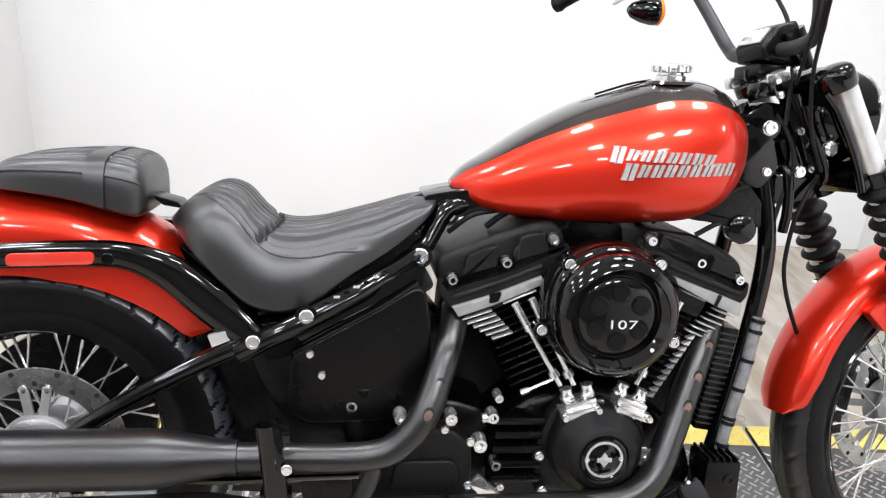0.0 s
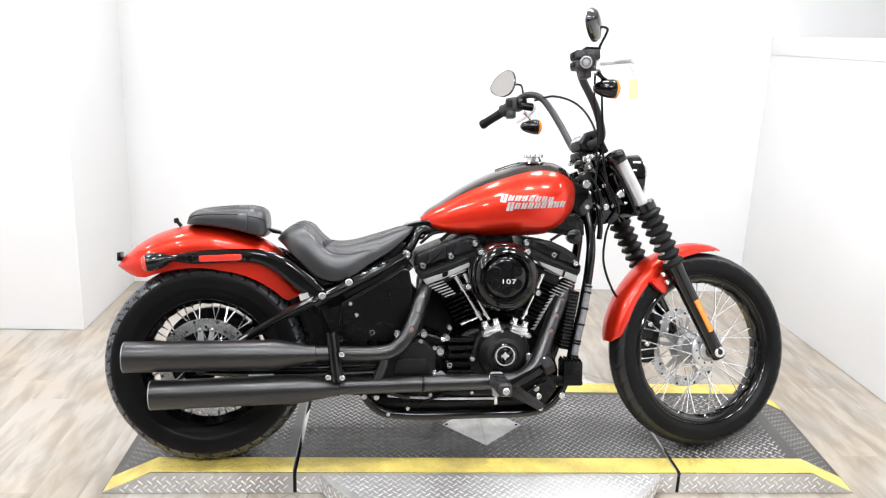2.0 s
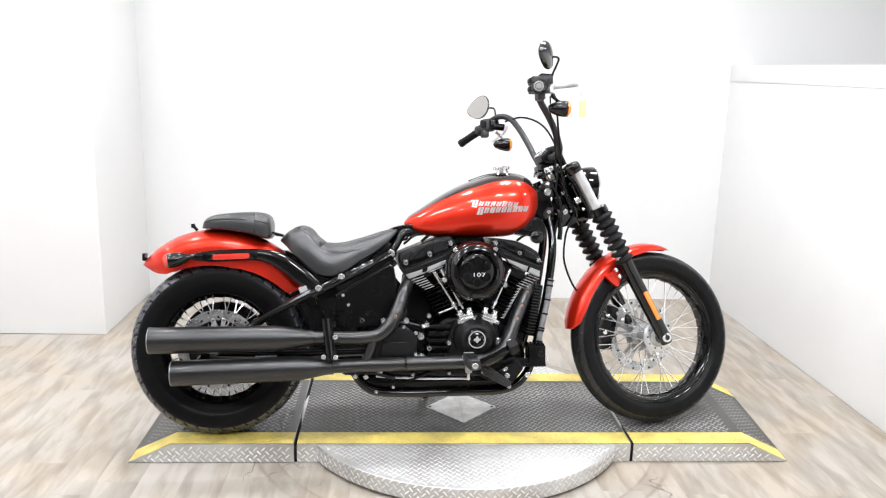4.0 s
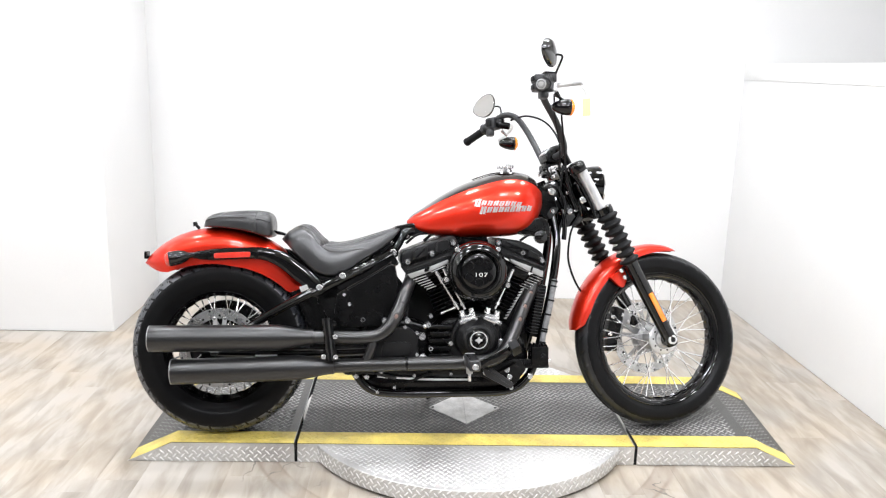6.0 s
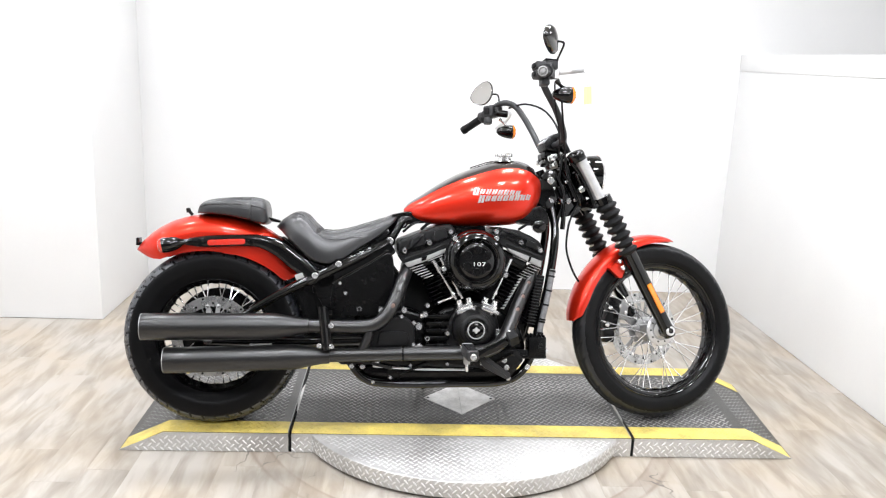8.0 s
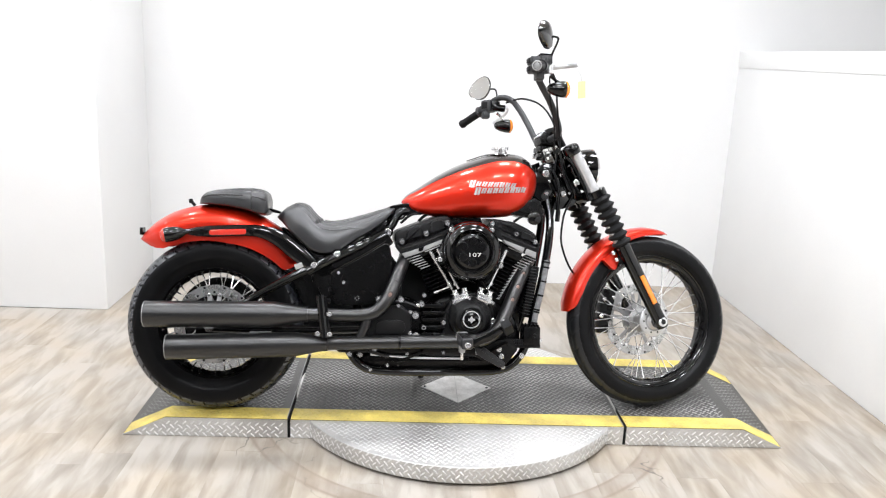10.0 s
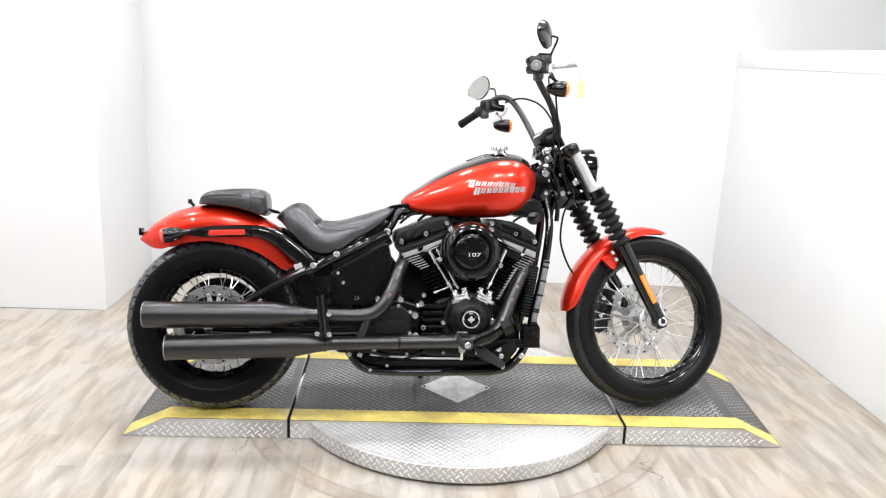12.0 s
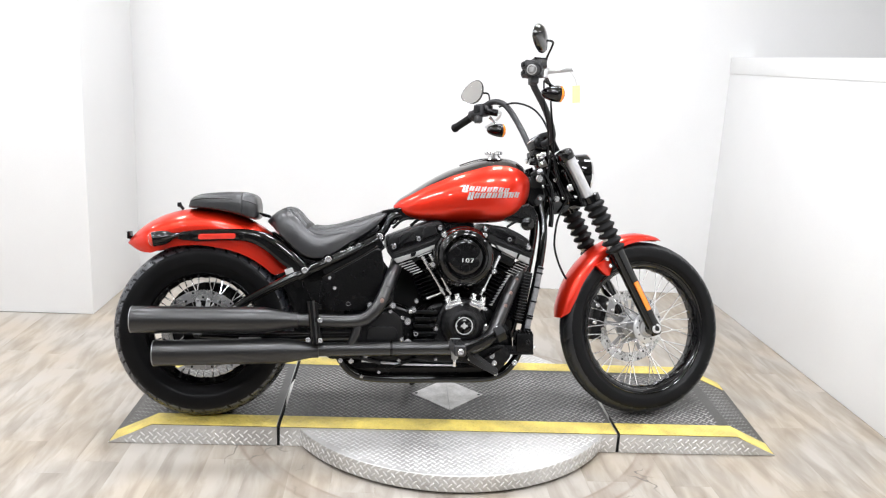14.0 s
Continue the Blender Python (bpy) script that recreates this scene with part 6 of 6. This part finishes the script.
    for k in range(40):
        t = 2 * math.pi * k / 40
        a, b = 0.058 * math.cos(t), (0.052 if s > 0 else 0.045) * math.sin(t)
        b *= 1 + 0.25 * math.cos(t) * s
        outline.append((a + (0.5 * b if s < 0 else 0), b + 0.14 * a * s))
    rings = [[mc + (u * a + w * b) * k + nrm * h for a, b in outline] for k, h in ((0.35, -0.024), (0.8, -0.017), (0.98, -0.006), (1.0, 0.0), (0.985, 0.003), (0.93, 0.0025))]
    mir = front("mirror", skin(rings), MIRRORBACK, bars, "black teardrop mirror")
    front("mirror_glass", skin([[mc + (u * a + w * b) * k + nrm * h for a, b in outline] for k, h in ((0.94, 0.0022), (0.93, 0.0036))]), GLASS, mir, "mirror glass")
    sc = bp(1.226, 0.335, 1.206 if s > 0 else 1.213)
    sig = front("turn_signal", lathe([(0.007, -0.052), (0.016, -0.044), (0.025, -0.022), (0.0295, 0.002), (0.030, 0.014), (0.028, 0.017)], sc, (1, 0, 0.0), 28), BLACK, bars, "black bullet turn signal")
    front("signal_lens", lathe([(0.029, 0.014), (0.0295, 0.022), (0.022, 0.029), (0.006, 0.033)], sc, (1, 0, 0), 28), AMBER, sig, "amber signal lens")
    front("signal_stem", tube([sc + V(-0.005, 0, 0.022), bp(1.205, 0.335, 1.245), bp(1.185, 0.335, 1.262)], [0.007, 0.006, 0.008], 10), CHROME if s > 0 else BLACK, sig)
front("paper_tag", moved(box(0, 0, 0, 0.003, 0.028, 0.062, 0.0005), Matrix.Translation((1.300, -0.352, 1.212)) @ Matrix.Rotation(radians(50), 4, "Z")), TAG, bars, "pale yellow paper tag hung on the lever")
front("tag_string", tube([(1.300, -0.352, 1.242), (1.288, -0.37, 1.262), (1.258, -0.39, 1.286), (1.25, -0.40, 1.292)], 0.0016, 6), WHITEMARK, bars)
# cables
for pts, r in ((((1.215, 0.29, 1.30), (1.26, 0.20, 1.300), (1.30, 0.08, 1.248), (1.325, 0.0, 1.16), (1.33, -0.03, 1.06), (1.31, -0.05, 0.95)), 0.0042),
               (((1.205, -0.30, 1.285), (1.232, -0.27, 1.255), (1.256, -0.22, 1.19), (1.292, -0.15, 1.10), (1.312, -0.11, 1.03), (1.335, -0.09, 0.94), (1.37, -0.08, 0.87)), 0.0038),
               (((1.20, -0.29, 1.27), (1.225, -0.23, 1.20), (1.268, -0.16, 1.11), (1.295, -0.09, 1.02)), 0.0032)):
    front("control_cable", tube(pts, r, 8), SOFT, bars)
part("brake_line", tube([(1.40, -0.05, 0.86), (1.372, -0.06, 0.81), (1.358, -0.06, 0.764), (1.352, -0.06, 0.689), (1.364, -0.06, 0.633), (1.39, -0.055, 0.576), (1.43, -0.02, 0.53)], 0.0042, 8), SOFT, bike, "black brake line")
# front fender
F_TOP = [(76, 0.372), (84, 0.382), (95, 0.388), (120, 0.388), (150, 0.384), (168, 0.380), (174, 0.376)]
F_LOW = [(76, 0.366), (80, 0.362), (90, 0.352), (105, 0.345), (130, 0.338), (160, 0.335), (170, 0.345), (174, 0.366)]
F_WID = [(76, 0.02), (80, 0.042), (88, 0.058), (110, 0.066), (160, 0.066), (170, 0.058), (174, 0.03)]
ff = front("front_fender", shell(F_TOP, F_LOW, F_WID, HUB_F, 76, 174, 60), RED, bike, "glossy red front fender", sharp=50)
# brake caliper behind the wheel
cal = front("brake_caliper", join(moved(box(0, 0, 0, 0.062, 0.075, 0.135, 0.014), Matrix.Translation(HUB_F + V(-0.150, 0.088, 0.062)) @ Matrix.Rotation(radians(14), 4, "Y")), moved(box(0, 0, 0, 0.05, 0.06, 0.08, 0.012), Matrix.Translation(HUB_F + V(-0.165, 0.085, -0.015)))), SATIN, bike, "black front brake caliper")
front("caliper_bracket", slab(rounded([(1.60, 0.455), (1.64, 0.475), (1.665, 0.435), (1.655, 0.385), (1.62, 0.395)], 0.008), 0.062, 0.070, 0.002), ALLOY, cal, "alloy caliper bracket")
for x, z in ((1.622, 0.448), (1.648, 0.42), (1.575, 0.44), (1.56, 0.37)):
    front("caliper_bolt", lathe([(0.008, 0), (0.008, 0.008), (0.005, 0.010)], (x, 0.060 if x > 1.6 else 0.048, z), (0, -1, 0), 10), CHROME, cal)


# ---- floor planks ----
PW, PL = 0.152, 1.22


def plank_mesh(w, length):
    w, h = w - 0.0002, length - 0.0002
    bm = bmesh.new()
    lo = [bm.verts.new((sx * w / 2, sy * h / 2, -0.005)) for sx, sy in ((-1, -1), (1, -1), (1, 1), (-1, 1))]
    mid = [bm.verts.new((sx * w / 2, sy * h / 2, -0.001)) for sx, sy in ((-1, -1), (1, -1), (1, 1), (-1, 1))]
    hi = [bm.verts.new((sx * (w / 2 - 0.0001), sy * (h / 2 - 0.0001), 0.0)) for sx, sy in ((-1, -1), (1, -1), (1, 1), (-1, 1))]
    bm.faces.new(hi)
    for i in range(4):
        j = (i + 1) % 4
        bm.faces.new((lo[i], lo[j], mid[j], mid[i]))
        bm.faces.new((mid[i], mid[j], hi[j], hi[i]))
    return finish("plank", bm, PLANK, smooth=False)


rng = random.Random(7)
whole = plank_mesh(PW, PL)
far_bm = bmesh.new()
n = 0
EAST = RIGHT + 0.142
columns = [(RIGHT - PW / 2 - k * PW) for k in range(45)] + [EAST + PW / 2 + k * PW for k in range(14)]
for cx in columns:
    start = -5.5 - rng.uniform(0, PL)
    for row in range(8):
        cy = start + (row + 0.5) * PL
        y0, y1 = max(cy - PL / 2, -5.498), min(cy + PL / 2, (PIER_Y if cx + PW / 2 < PIER_X else BACK) - 0.002)
        if y1 - y0 < 0.05:
            continue
        if -3.2 < cx < RIGHT and y1 > -1.6:
            me = whole if y1 - y0 > PL - 0.01 else plank_mesh(PW, y1 - y0)
            ob = new("plank", me)
            ob.parent = floor
            ob.matrix_basis = Matrix.Translation((cx, (y0 + y1) / 2, 0))
        else:
            me = plank_mesh(PW, y1 - y0)
            me.transform(Matrix.Translation((cx, (y0 + y1) / 2, 0)))
            far_bm.from_mesh(me)
            bpy.data.meshes.remove(me)
rest = new("planks", finish("planks", far_bm, PLANK, smooth=False))
rest.parent = floor
tagged(rest, "pale oak vinyl planks", kind="stuff")
